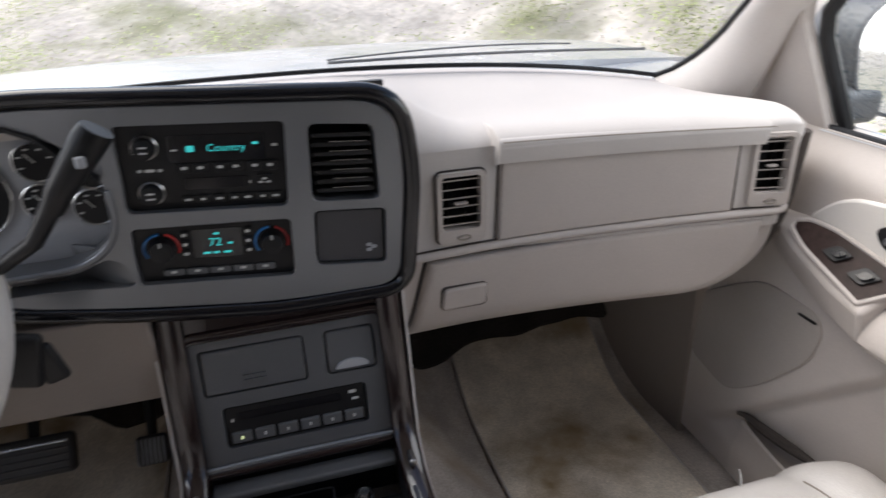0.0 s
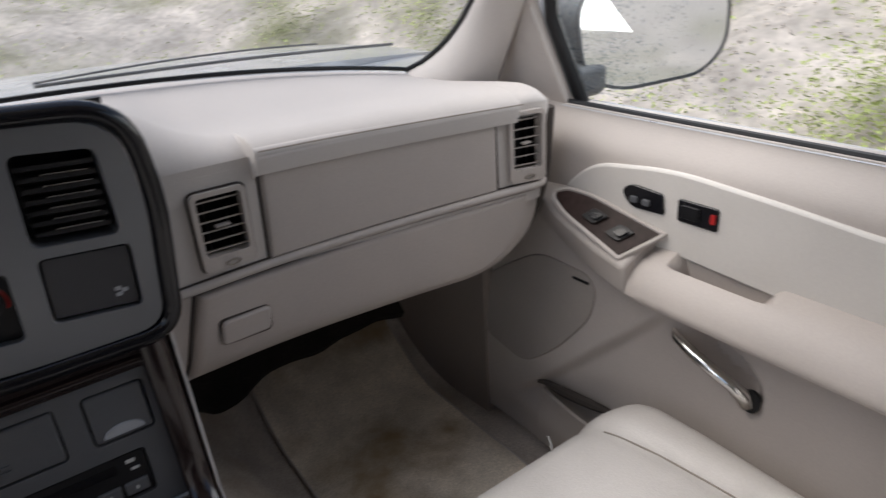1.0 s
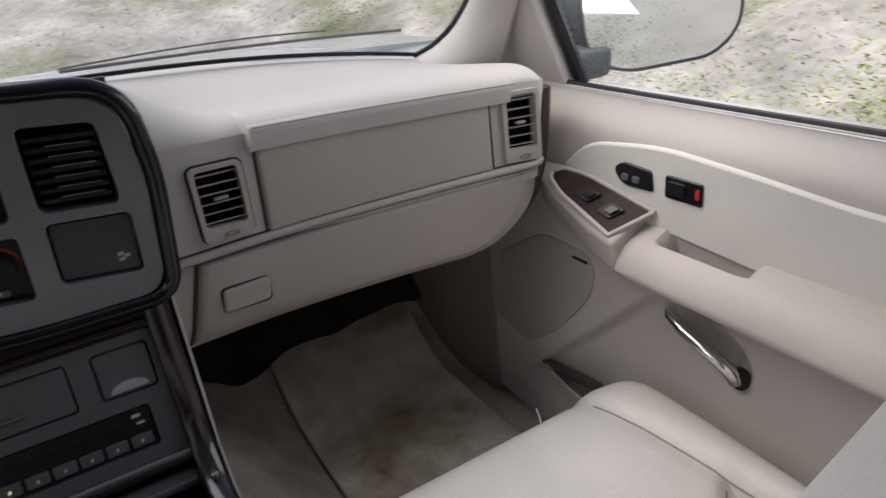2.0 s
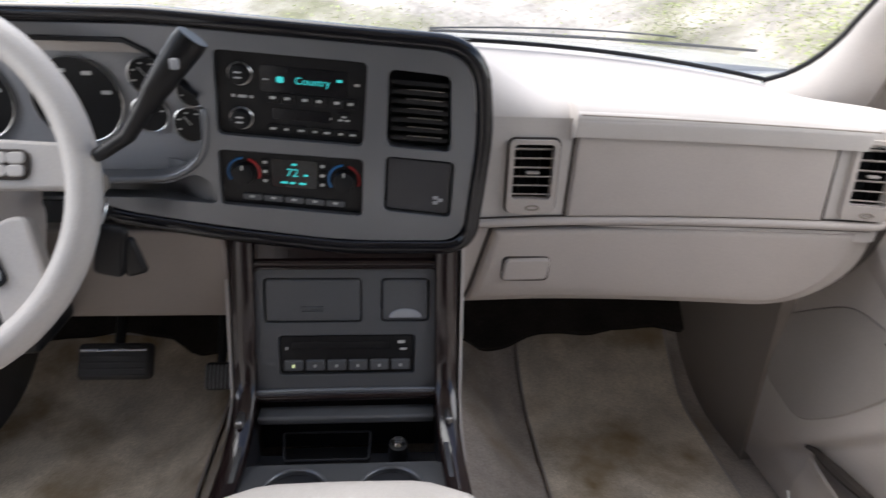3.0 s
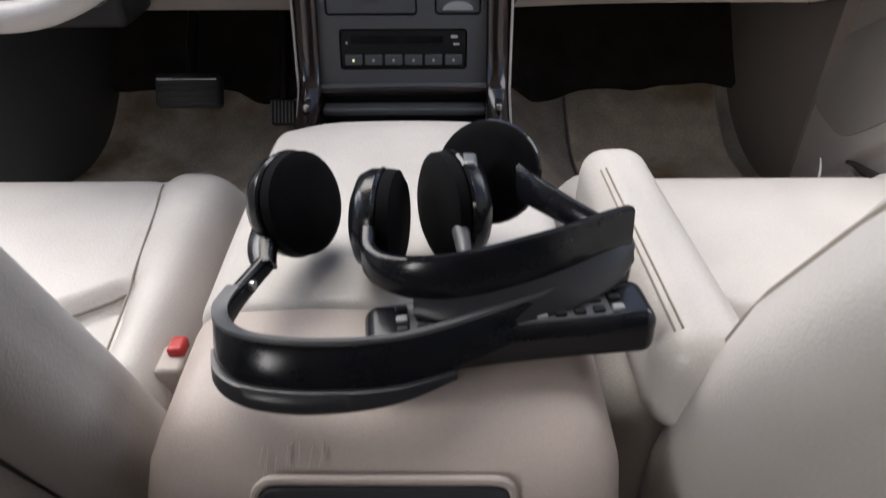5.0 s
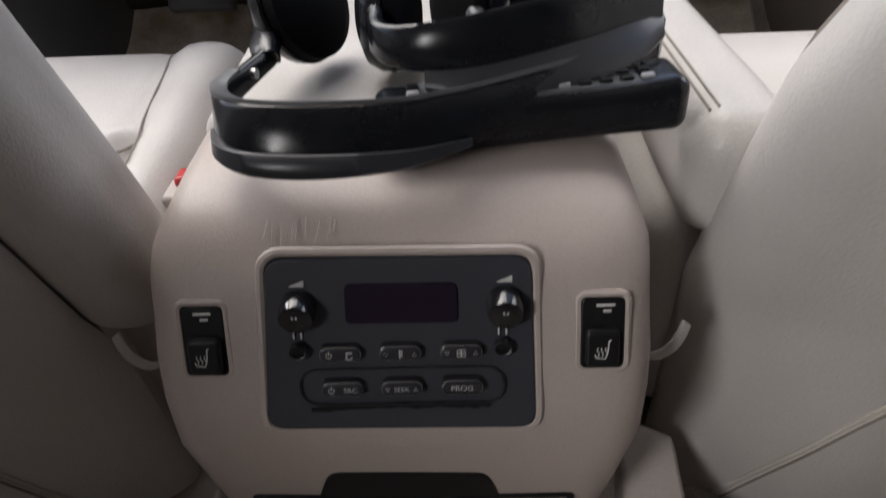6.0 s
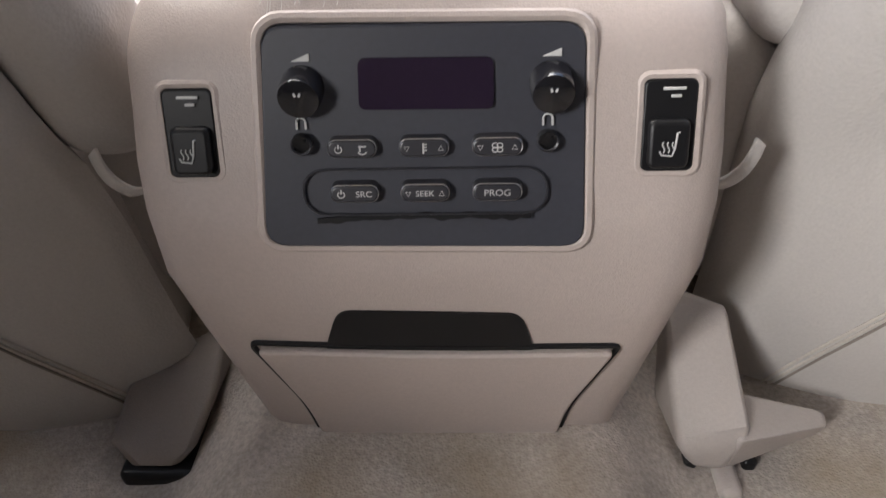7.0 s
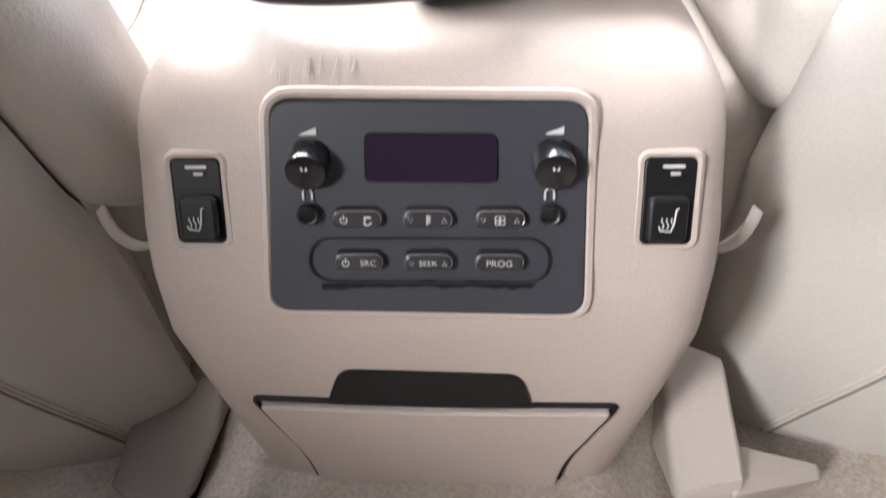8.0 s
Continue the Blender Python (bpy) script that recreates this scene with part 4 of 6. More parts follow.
part("rocker", plate(rr(0.750, 0.581, 0.026, 0.018, 0.003, 3), -0.0135, -0.009, on_door), "black", lock, bevel=0.001)
part("red_end", plate(rr(0.7185, 0.581, 0.006, 0.013, 0.002, 3), -0.0115, -0.009, on_door), "red", lock, "red marker")
# chrome handle in its recess
part("handle", tube([on_door(y, z, -d) for y, z, d in ((0.770, 0.393, 0.006), (0.760, 0.388, 0.014), (0.73, 0.379, 0.020), (0.69, 0.366, 0.021), (0.668, 0.357, 0.018), (0.655, 0.345, 0.012), (0.652, 0.332, 0.006))], [0.004, 0.0075, 0.0085, 0.0085, 0.009, 0.011, 0.010], 10), "chrome", door, "chrome pull handle")
part("handle_end", plate(rr(0.648, 0.338, 0.024, 0.032, 0.011, 4), -0.006, -0.001, on_door), "black", door, "black hinge well")
# speaker grille and pocket
GR = soft([(1.170, 0.340), (1.09, 0.395), (1.031, 0.430), (0.924, 0.427), (0.905, 0.405), (0.915, 0.350), (0.982, 0.263), (1.053, 0.205), (1.160, 0.222)], [0.01, 0.03, 0.04, 0.03, 0.02, 0.03, 0.04, 0.03, 0.02])
part("speaker_grille", plate(GR, -0.004, 0.006, on_door), "tan_dark", door, "grey-brown speaker grille", bevel=0.002)
part("badge", plate(rr(0.935, 0.413, 0.034, 0.004, 0.001, 2), -0.006, -0.003, on_door), "black", door, "small dark badge bar")
part("map_pocket", sheet(lambda y, k: on_door(y, 0.06 + k * (0.135 - 0.02 * ((y - 0.55) / 0.4) ** 2), -0.010 - 0.045 * ss(0, 1, k) * (1 - ((y - 0.52) / 0.50) ** 4)), span(0.03, 1.01, 30), span(0, 1, 8), 0.006, (1, 0, 0)), "tan", door, "moulded map pocket")

part("pocket_slit", tube([on_door(y, z, -d) for y, z, d in smooth([(1.02, 0.180, 0.006), (0.98, 0.186, 0.012), (0.93, 0.196, 0.016), (0.88, 0.203, 0.014), (0.85, 0.204, 0.008)], 5)], [0.003 + 0.006 * math.sin(math.pi * i / 20) for i in range(21)], 8), "groove", door, "dark map pocket opening")

# ---- passenger side vents ----
def vent(put, cx, z0, z1, w, skew, n, deep, material, parent, frame_mat):
    """Louvred air outlet with a frame, slats and a thumb lever."""
    zc, h = (z0 + z1) / 2, z1 - z0

    def out(u, v, d):
        return put(cx + u + skew * (v - zc), v, d)

    v = part("vent", plate(rr(0, zc - 0.007, w + 0.013, h + 0.026, 0.008), -0.0035, 0.012, out, [rr(0, zc, w, h, 0.005)]), frame_mat, parent, "framed air outlet", bevel=0.0018)
    part("duct", plate(rr(0, zc, w + 0.01, h + 0.01, 0.003), deep, deep + 0.004, out), "black", v)
    part("duct_wall", plate(rr(0, zc, w + 0.008, h + 0.008, 0.005), 0.004, deep + 0.001, out, [rr(0, zc, w + 0.001, h + 0.001, 0.005)]), "black", v)
    for i in range(n):
        z = z0 + h * (i + 0.5) / n
        part("slat", plate([(-w / 2, z + 0.0015), (w / 2, z + 0.0015), (w / 2, z - 0.0005), (-w / 2, z - 0.0005)], 0.003, 0.016, lambda a, b, d: out(a, b - 0.35 * d, d)), material, v)
    part("lever", rbox(out(0, zc - 0.001, 0.001), (w * 0.34, 0.008, 0.0032), 0.0014, 3), material, v)
    for k in (-0.25, 0.25):
        part("vane", plate([(k * w - 0.0008, z1), (k * w + 0.0008, z1), (k * w + 0.0008, z0), (k * w - 0.0008, z0)], 0.016, 0.026, out), "black", v)
    return v


va = vent(on_pass, 0.242, 0.592, 0.668, 0.052, -0.03, 6, 0.024, "tan_dark", dash, "tan")
part("thumbwheel", tube([on_pass(0.246 + 0.0085 * math.cos(a), 0.580 + 0.0032 * math.sin(a), -0.0045) for a in (2 * math.pi * i / 20 for i in range(20))], 0.0012, 6, True), "seam", va)
# dark tube paints the shadow gap round the vent frame
part("vent_shadow_gap", tube([on_pass(0.242 + u - 0.03 * (v - 0.63), v, 0.0035) for u, v in rr(0, 0.623, 0.067, 0.104, 0.009)], 0.0016, 6, True), "groove", va)
vb = vent(on_pass, 0.664, 0.606, 0.688, 0.044, -0.10, 6, 0.024, "tan_dark", dash, "tan")
part("thumbwheel", tube([on_pass(0.671 + 0.0075 * math.cos(a), 0.594 + 0.0032 * math.sin(a), -0.0045) for a in (2 * math.pi * i / 20 for i in range(20))], 0.0012, 6, True), "seam", vb)
# seams round the airbag panel
for x0, x1, z0, z1 in ((0.2915, 0.2915, 0.558, 0.697), (0.6255, 0.6145, 0.581, 0.693)):
    part("joint", tube([front(x0 + (x1 - x0) * (z - z0) / (z1 - z0), z, 0.0035) for z in span(z0, z1, 8)], 0.0019, 6), "groove", dash)
part("joint", tube([front(x, line(x, 0.5605, 0.5835) + 0.0005, 0.003) for x in span(0.165, 0.70, 30)], 0.0018, 6), "groove", dash)
part("joint", tube([front(x, line(x, 0.5475, 0.5700), 0.0055) for x in span(0.175, 0.705, 30)], 0.0024, 6), "groove", dash)

# ---- centre fascia instruments ----
def knob(parent, put, u, v, r, h, material, label=""):
    c0, ax = put(u, v, 0), (put(u, v, -1) - put(u, v, 0)).normalized()
    return part("knob", tube([c0, c0 + ax * h * 0.7, c0 + ax * h * 0.95, c0 + ax * h], [r, r * 0.97, r * 0.9, r * 0.72], 20), material, parent, label)


def bar(parent, put, u, v, w, h, material, d=-0.0008, name="mark"):
    return part(name, plate(rr(u, v, w, h, min(w, h) * 0.25, 2), d, d + 0.0006, put), material, parent)


def arc(parent, put, u, v, r, a0, a1, th, material, d=-0.0006):
    return part("arc", tube([put(u + r * math.cos(radians(a)), v + r * math.sin(radians(a)), d) for a in span(a0, a1, 14)], th, 5), material, parent)


def quad(corners):
    """put() for a face whose corners (top left, top right, bottom right, bottom left) are given; u, v run from 0 to 1."""
    tl, tr, br, bl = corners

    def to(u, v, d):
        x = (tl[0] * (1 - u) + tr[0] * u) * v + (bl[0] * (1 - u) + br[0] * u) * (1 - v)
        z = (tl[1] * (1 - u) + tr[1] * u) * v + (bl[1] * (1 - u) + br[1] * u) * (1 - v)
        return on_bezel(x, z, 0.010 + d)
    return to


radio = thing("car_radio", "black car radio with a lit cyan display and two knobs", "radio", (-0.05, 0.99, 0.73))
RC = [(-0.134, 0.781), (0.033, 0.770), (0.026, 0.672), (-0.140, 0.685)]
rq = quad(RC)
W_, H_ = 0.167, 0.098


def rput(u, v, d):
    """Radio face in metres from its lower left corner."""
    return rq(u / W_, v / H_, d)


part("face", plate([(-0.002, -0.002), (W_ + 0.002, -0.002), (W_ + 0.002, H_ + 0.002), (-0.002, H_ + 0.002)], 0, 0.03, rput), "black", radio)
disp = part("display", plate(rr(0.097, 0.069, 0.098, 0.030, 0.003, 3), -0.0008, 0.0, rput), "gloss", radio, "dark display window")
part("display_text", text_mesh("Country", 0.0115, lambda u, v, d: rput(0.106 + u, 0.069 + v, -0.0009 + d)), "cyan", disp, "glowing cyan letters")
bar(disp, rput, 0.070, 0.069, 0.008, 0.007, "cyan", -0.0014), bar(disp, rput, 0.136, 0.073, 0.006, 0.003, "cyan", -0.0014), bar(disp, rput, 0.054, 0.068, 0.006, 0.0018, "white", -0.0014)
for v in (0.072, 0.020):
    k = knob(radio, rput, 0.026, v, 0.0115, 0.012, "black", "black knob")
    part("ring", tube([rput(0.026 + 0.0125 * math.cos(a), v + 0.0125 * math.sin(a), -0.001) for a in (2 * math.pi * i / 24 for i in range(24))], 0.0012, 6, True), "steel", k, "bright ring")
    for dv in (0.003, -0.003):
        bar(k, rput, 0.026, v + dv, 0.008, 0.0018, "white", -0.0128)
for i, u in enumerate((0.062, 0.078, 0.098, 0.114, 0.134, 0.150)):
    b = part("preset_button", plate(rr(u, 0.047, 0.0145, 0.011, 0.002, 3), -0.003, 0.0, rput), "black", radio, bevel=0.0008)
    bar(b, rput, u, 0.048, 0.006, 0.0032, "white", -0.0036)
for i, (u, w) in enumerate(((0.018, 0.004), (0.028, 0.010), (0.038, 0.004))):
    bar(radio, rput, u, 0.046, w, 0.0032, "white")
part("cassette_slot", plate(rr(0.094, 0.029, 0.066, 0.013, 0.002, 3), -0.0012, 0.0, rput), "gloss", radio, "cassette door")
for i, u in enumerate((0.062, 0.077, 0.094, 0.110, 0.124, 0.140, 0.154)):
    b = part("button", plate(rr(u, 0.011, 0.0125, 0.009, 0.002, 3), -0.0028, 0.0, rput), "black", radio, bevel=0.0008)
    bar(b, rput, u, 0.011, 0.005 if i % 2 else 0.007, 0.0025, "white", -0.0034)
sb_ = part("button", plate(rr(0.143, 0.030, 0.016, 0.012, 0.003, 3), -0.003, 0.0, rput), "black", radio, bevel=0.0008)
for du, dv in ((0, 0.002), (-0.004, -0.002), (0.004, -0.002)):
    bar(sb_, rput, 0.143 + du, 0.030 + dv, 0.005, 0.0022, "white", -0.0036)
bar(radio, rput, 0.127, 0.028, 0.003, 0.003, "white"), bar(radio, rput, 0.156, 0.070, 0.006, 0.003, "white")

hvac = thing("climate_control", "black climate control unit with two temperature knobs", "climate control", (-0.06, 1.0, 0.62))
HCn = [(-0.142, 0.666), (0.026, 0.655), (0.023, 0.580), (-0.147, 0.596)]
hq = quad(HCn)
HWd, HHt = 0.169, 0.072


def hput(u, v, d):
    return hq(u / HWd, v / HHt, d)


part("face", plate([(-0.002, -0.002), (HWd + 0.002, -0.002), (HWd + 0.002, HHt + 0.002), (-0.002, HHt + 0.002)], 0, 0.03, hput), "black", hvac)
hd = part("display", plate(rr(0.086, 0.045, 0.054, 0.036, 0.003, 3), -0.0008, 0.0, hput), "gloss", hvac, "dark display window")
part("display_text", text_mesh("72", 0.0145, lambda u, v, d: hput(0.084 + u, 0.046 + v, -0.0009 + d)), "cyan", hd, "glowing cyan digits")
for u, v, w in ((0.074, 0.033, 0.008), (0.084, 0.033, 0.006), (0.096, 0.033, 0.008), (0.086, 0.057, 0.006), (0.100, 0.044, 0.005)):
    bar(hd, hput, u, v, w, 0.0026, "cyan", -0.0014)
for u in (0.027, 0.146):
    k = knob(hvac, hput, u, 0.042, 0.0135, 0.014, "black", "black temperature knob")
    arc(k, hput, u, 0.042, 0.0185, 95, 215, 0.0016, "blue"), arc(k, hput, u, 0.042, 0.0185, -20, 75, 0.0016, "red")
    bar(k, hput, u, 0.052, 0.002, 0.006, "white", -0.0146)
for u in (0.052, 0.120):
    for v in (0.058, 0.046, 0.034):
        b = part("button", plate(rr(u, v, 0.010, 0.009, 0.002, 3), -0.0025, 0.0, hput), "black", hvac, bevel=0.0008)
        bar(b, hput, u, v, 0.005, 0.0035, "white", -0.0031)
for u in (0.036, 0.061, 0.086, 0.111, 0.136):
    b = part("button", plate(rr(u, 0.0105, 0.022, 0.008, 0.002, 3), -0.003, 0.0, hput), "panel", hvac, bevel=0.0008)
    bar(b, hput, u, 0.0115, 0.006, 0.003, "white", -0.0036)

# fascia outlet and blank
def fput(u, v, d):
    return on_bezel(u, v, d)


fv = part("centre_vent", plate(soft([(0.059, 0.761), (0.1245, 0.754), (0.128, 0.669), (0.056, 0.676)], 0.008), 0.028, 0.032, fput), "black", dash, "black louvred centre outlet")
for i in range(7):
    z = 0.683 + 0.011 * i
    part("slat", plate([(0.060, z + 0.0045), (0.125, z), (0.125, z - 0.0045), (0.060, z)], 0.004, 0.020, lambda u, v, d: fput(u, v - 0.4 * d, d)), "black", fv)
    if i < 6:
        part("slat_edge", tube([fput(0.078, z + 0.0028, 0.0035), fput(0.119, z - 0.0002, 0.0035)], 0.0006, 5), "steel", fv)
blk = part("blank_panel", plate(soft([(0.055, 0.658), (0.134, 0.651), (0.132, 0.581), (0.052, 0.590)], 0.006), 0.005, 0.012, fput), "tray", dash, "black storage cover", bevel=0.0015)
for a in range(3):
    bar(blk, fput, 0.1165 + 0.004 * math.cos(a * 2.1), 0.601 + 0.004 * math.sin(a * 2.1), 0.0065, 0.0045, "silver", 0.0042)

# instrument cluster
clus = thing("instrument_cluster", "silver instrument cluster with dark gauges", "instrument cluster", (-0.40, 1.04, 0.70))
part("dial_plate", plate(rr(-0.38, 0.705, 0.46, 0.165, 0.05), 0.035, 0.042, fput), "silver", clus)
part("hood", sheet(lambda x, k: Vector((x, yb(0.79) - 0.004 + 0.055 * k, 0.786 + 0.004 * math.sin(k * 3) - 0.06 * ss(-0.22, -0.155, x))), span(-0.62, -0.155, 20), span(0, 1, 5), 0.004, (0, 0, 1)), "black", clus)
for u, v, r in ((-0.222, 0.700, 0.021), (-0.176, 0.688, 0.021), (-0.218, 0.745, 0.021), (-0.170, 0.728, 0.018), (-0.30, 0.715, 0.05), (-0.42, 0.715, 0.05), (-0.52, 0.735, 0.021), (-0.52, 0.685, 0.021)):
    g = part("gauge", plate([(u + r * math.cos(a), v + r * math.sin(a)) for a in (2 * math.pi * i / 28 for i in range(28))], 0.030, 0.035, fput), "black", clus, "dark round gauge")
    part("gauge_ring", tube([fput(u + r * math.cos(a), v + r * math.sin(a), 0.030) for a in (2 * math.pi * i / 28 for i in range(28))], 0.0011, 5, True), "steel", g)
    for a in range(200, -30, -46):
        bar(g, fput, u + 0.72 * r * math.cos(radians(a)), v + 0.72 * r * math.sin(radians(a)), 0.22 * r, 0.09 * r, "white", 0.0292)
    part("needle", tube([fput(u, v, 0.0285), fput(u + 0.6 * r * math.cos(2.2), v + 0.6 * r * math.sin(2.2), 0.0285)], 0.0008, 5), "white", g)

# lower stack pieces
cover = part("pocket_door", plate(rr(-0.044, 0.455, 0.125, 0.056, 0.004), -0.001, 0.012, on_stack), "panel", stack, "closed pocket door", bevel=0.002)
for dz in (0.0, 0.006):
    part("grip", plate(rr(-0.045, 0.440 + dz, 0.028, 0.0028, 0.001, 2), -0.003, 0.0, on_stack), "panel", cover)
ash = part("ashtray_door", plate(rr(0.079, 0.455, 0.061, 0.055, 0.005), -0.001, 0.012, on_stack), "panel", stack, "closed ashtray door", bevel=0.002)
part("scoop", plate([(0.079 + 0.022 * math.cos(a), 0.432 + 0.012 * math.sin(a)) for a in span(0, math.pi, 14)], -0.0035, 0.0, on_stack), "silver", ash, "lighter thumb scoop", bevel=0.001)
cd = thing("cd_changer", "black six-disc changer with a row of buttons", "cd changer", (0, 0.99, 0.38))
part("face", plate(rr(0.0005, 0.379, 0.180, 0.052, 0.004), 0.002, 0.030, on_stack), "black", cd, bevel=0.001)
part("slot", plate(rr(-0.008, 0.392, 0.132, 0.010, 0.002, 3), 0.0012, 0.003, on_stack), "gloss", cd, "disc slot")
for i in range(6):
    b = part("button", plate(rr(-0.072 + 0.029 * i, 0.365, 0.025, 0.014, 0.002, 3), -0.002, 0.003, on_stack), "panel", cd, bevel=0.0012)
    bar(b, on_stack, -0.072 + 0.029 * i, 0.365, 0.003, 0.004, "lime" if i == 0 else "white", -0.0026)
bar(cd, on_stack, 0.074, 0.396, 0.010, 0.004, "white", 0.0012), bar(cd, on_stack, 0.077, 0.386, 0.009, 0.003, "white", 0.0012), bar(cd, on_stack, -0.081, 0.388, 0.003, 0.004, "white", 0.0012)

# console tray: cubby, lighter and cup holders
part("tray_back", plate([(-0.124, 0.322), (0.124, 0.322), (0.124, 0.225), (-0.124, 0.225)], 0.03, 0.036, on_stack), "black", stack)
part("tray_step", rbox((0, 0.972, 0.298), (0.240, 0.028, 0.012), 0.004, 4), "panel", stack, "charcoal ledge")
cub = [(-0.088, 0.996), (0.032, 0.996), (0.030, 0.940), (-0.080, 0.940)]
part("cubby_rim", tube([Vector((x, y - 0.024, 0.268)) for x, y in soft(cub, 0.006)], 0.0014, 6, True), "tray", stack, "cubby edge")
part("cubby_floor", plate([(x, y - 0.02) for x, y in cub], 0.236, 0.2375, lambda u, v, d: Vector((u, v, d))), "black", stack)
part("lighter", tube([(0.070, 0.944, 0.236), (0.070, 0.940, 0.272), (0.070, 0.9395, 0.274)], [0.013, 0.013, 0.010], 16), "black", stack, "cigarette lighter")
part("lighter_cap", tube([(0.070, 0.9395, 0.274), (0.070, 0.939, 0.279)], [0.0095, 0.007], 14), "chrome", stack, "chrome lighter cap")
part("cup_deck", plate(soft([(-0.126, 0.902), (0.126, 0.902), (0.140, 0.775), (-0.140, 0.775)], 0.01), 0.264, 0.274, lambda u, v, d: Vector((u, v, d)), [[(cx + 0.040 * math.cos(a), 0.850 + 0.040 * math.sin(a)) for a in (2 * math.pi * i / 28 for i in range(28))] for cx in (-0.058, 0.060)]), "panel", stack, "cup holder deck", bevel=0.0015)
for cx in (-0.058, 0.060):
    part("cup_ring", tube([(cx + 0.041 * math.cos(a), 0.850 + 0.041 * math.sin(a), 0.275) for a in (2 * math.pi * i / 32 for i in range(32))], 0.0022, 6, True), "bezel", stack, "bright cup holder ring")
for s in (-1, 1):
    part("rail_clip", rbox((s * 0.136, 0.937, 0.319), (0.010, 0.026, 0.012), 0.004, 3), "steel", stack, "bright rail clip")

for cx in (-0.058, 0.060):
    part("cup_well", tube([(cx, 0.850, z) for z in (0.268, 0.235, 0.228)], [0.0405, 0.037, 0.030], 28), "tray", stack, "dark cup well")
trim = [(-0.131, 0.900, 0.287), (-0.128, 0.945, 0.305), (-0.124, 0.975, 0.326), (-0.110, 0.982, 0.329), (0.110, 0.982, 0.330), (0.124, 0.975, 0.327), (0.128, 0.945, 0.305), (0.131, 0.900, 0.287)]
part("tray_trim", tube(smooth(trim, 4), 0.0042, 8), "bezel", stack, "bright edge round the tray")

# ---- steering wheel and column ----
WC = Vector((-0.425, 0.86, 0.655))
WR = Matrix.Rotation(radians(-24), 3, "X")


def wput(u, v, d):
    """Wheel plane: u to the right, v up, d away from the driver."""
    return WC + WR @ Vector((u, d, v))


wheel = thing("steering_wheel", "beige leather steering wheel with thumb buttons on its spokes", "steering wheel", WC)
part("wheel_rim", tube([wput(0.184 * math.cos(a), 0.184 * math.sin(a), 0) for a in (2 * math.pi * i / 64 for i in range(64))], 0.0165, 14, True, (1, 1.05)), "leather_side", wheel, "beige leather rim")
hub = part("airbag_pad", plate(soft([(-0.078, 0.055), (0.078, 0.055), (0.072, -0.005), (0.083, -0.050), (0.045, -0.070), (-0.045, -0.070), (-0.083, -0.050), (-0.072, -0.005)], [0.02, 0.02, 0.02, 0.02, 0.03, 0.03, 0.02, 0.02]), -0.012, 0.030, wput), "leather_side", wheel, "smooth beige airbag cover", bevel=0.010, segs=4)
bar(hub, wput, -0.005, 0.022, 0.030, 0.006, "steel", -0.0135, "emblem")
for s in (-1, 1):
    sp = part("spoke", plate([(s * u, v) for u, v in soft([(0.079, 0.054), (0.178, 0.050), (0.178, 0.004), (0.082, 0.004)], 0.006)], 0.0, 0.022, wput), "leather_side", wheel, bevel=0.006, segs=3)
    part("thumb_buttons", plate(rr(s * 0.113, 0.028, 0.042, 0.030, 0.010), -0.0025, 0.004, wput), "groove", sp, "dark button surround", bevel=0.001)
    for du in (-1, 1):
        for dv in (-1, 1):
            part("button", plate(rr(s * 0.113 + du * 0.0082, 0.028 + dv * 0.0062, 0.0165, 0.0115, 0.004, 3), -0.005, 0.0, wput), "leather_side", sp, bevel=0.0012)
    lo = part("spoke", plate([(s * u, v) for u, v in soft([(0.083, -0.042), (0.110, -0.022), (0.128, -0.022), (0.147, -0.080), (0.150, -0.110), (0.112, -0.140), (0.098, -0.105)], [0.01, 0.01, 0.01, 0.02, 0.01, 0.01, 0.01])], 0.002, 0.024, wput), "leather_side", wheel, bevel=0.006, segs=3)
    part("thumb_buttons", plate([(s * u, v) for u, v in soft([(0.088, -0.060), (0.099, -0.054), (0.113, -0.084), (0.103, -0.093)], 0.005)], -0.002, 0.004, wput), "black", lo, "dark button surround", bevel=0.001)
    for q in (0.27, 0.73):
        c = Vector((0.0935, -0.057)).lerp(Vector((0.108, -0.0885)), q)
        part("button", plate(rr(s * c.x, c.y, 0.008, 0.011, 0.003, 3), -0.004, 0.0, wput), "silver", lo, bevel=0.001)
part("hub_back", tube([wput(0, 0, 0.02), wput(0, 0, 0.055)], [0.075, 0.06], 24), "panel", wheel)

column = thing("steering_column", "tan moulded steering column shroud", "steering column", (-0.425, 0.98, 0.58))
part("shroud", loft([[wput(q[0], q[1] - 0.012, d) for q in rr(0, 0, w, h, 0.03)] for d, w, h in ((0.045, 0.14, 0.12), (0.075, 0.17, 0.14), (0.11, 0.18, 0.15))]), "tan", column, "tan shroud")
part("lower_shroud", loft([[wput(q[0], q[1] - 0.055, d) for q in rr(0, 0, w, h, 0.03)] for d, w, h in ((0.05, 0.13, 0.10), (0.09, 0.15, 0.12), (0.14, 0.16, 0.14))]), "tan", column)
lever = thing("shift_lever", "black column shift lever with a thick grip", "lever", (-0.22, 0.87, 0.69))
part("stem", tube([(-0.32, 0.91, 0.652), (-0.262, 0.885, 0.674), (-0.222, 0.870, 0.694), (-0.190, 0.858, 0.715), (-0.166, 0.852, 0.748)], [0.007, 0.007, 0.007, 0.0075, 0.009], 12), "black", lever, "black stem")
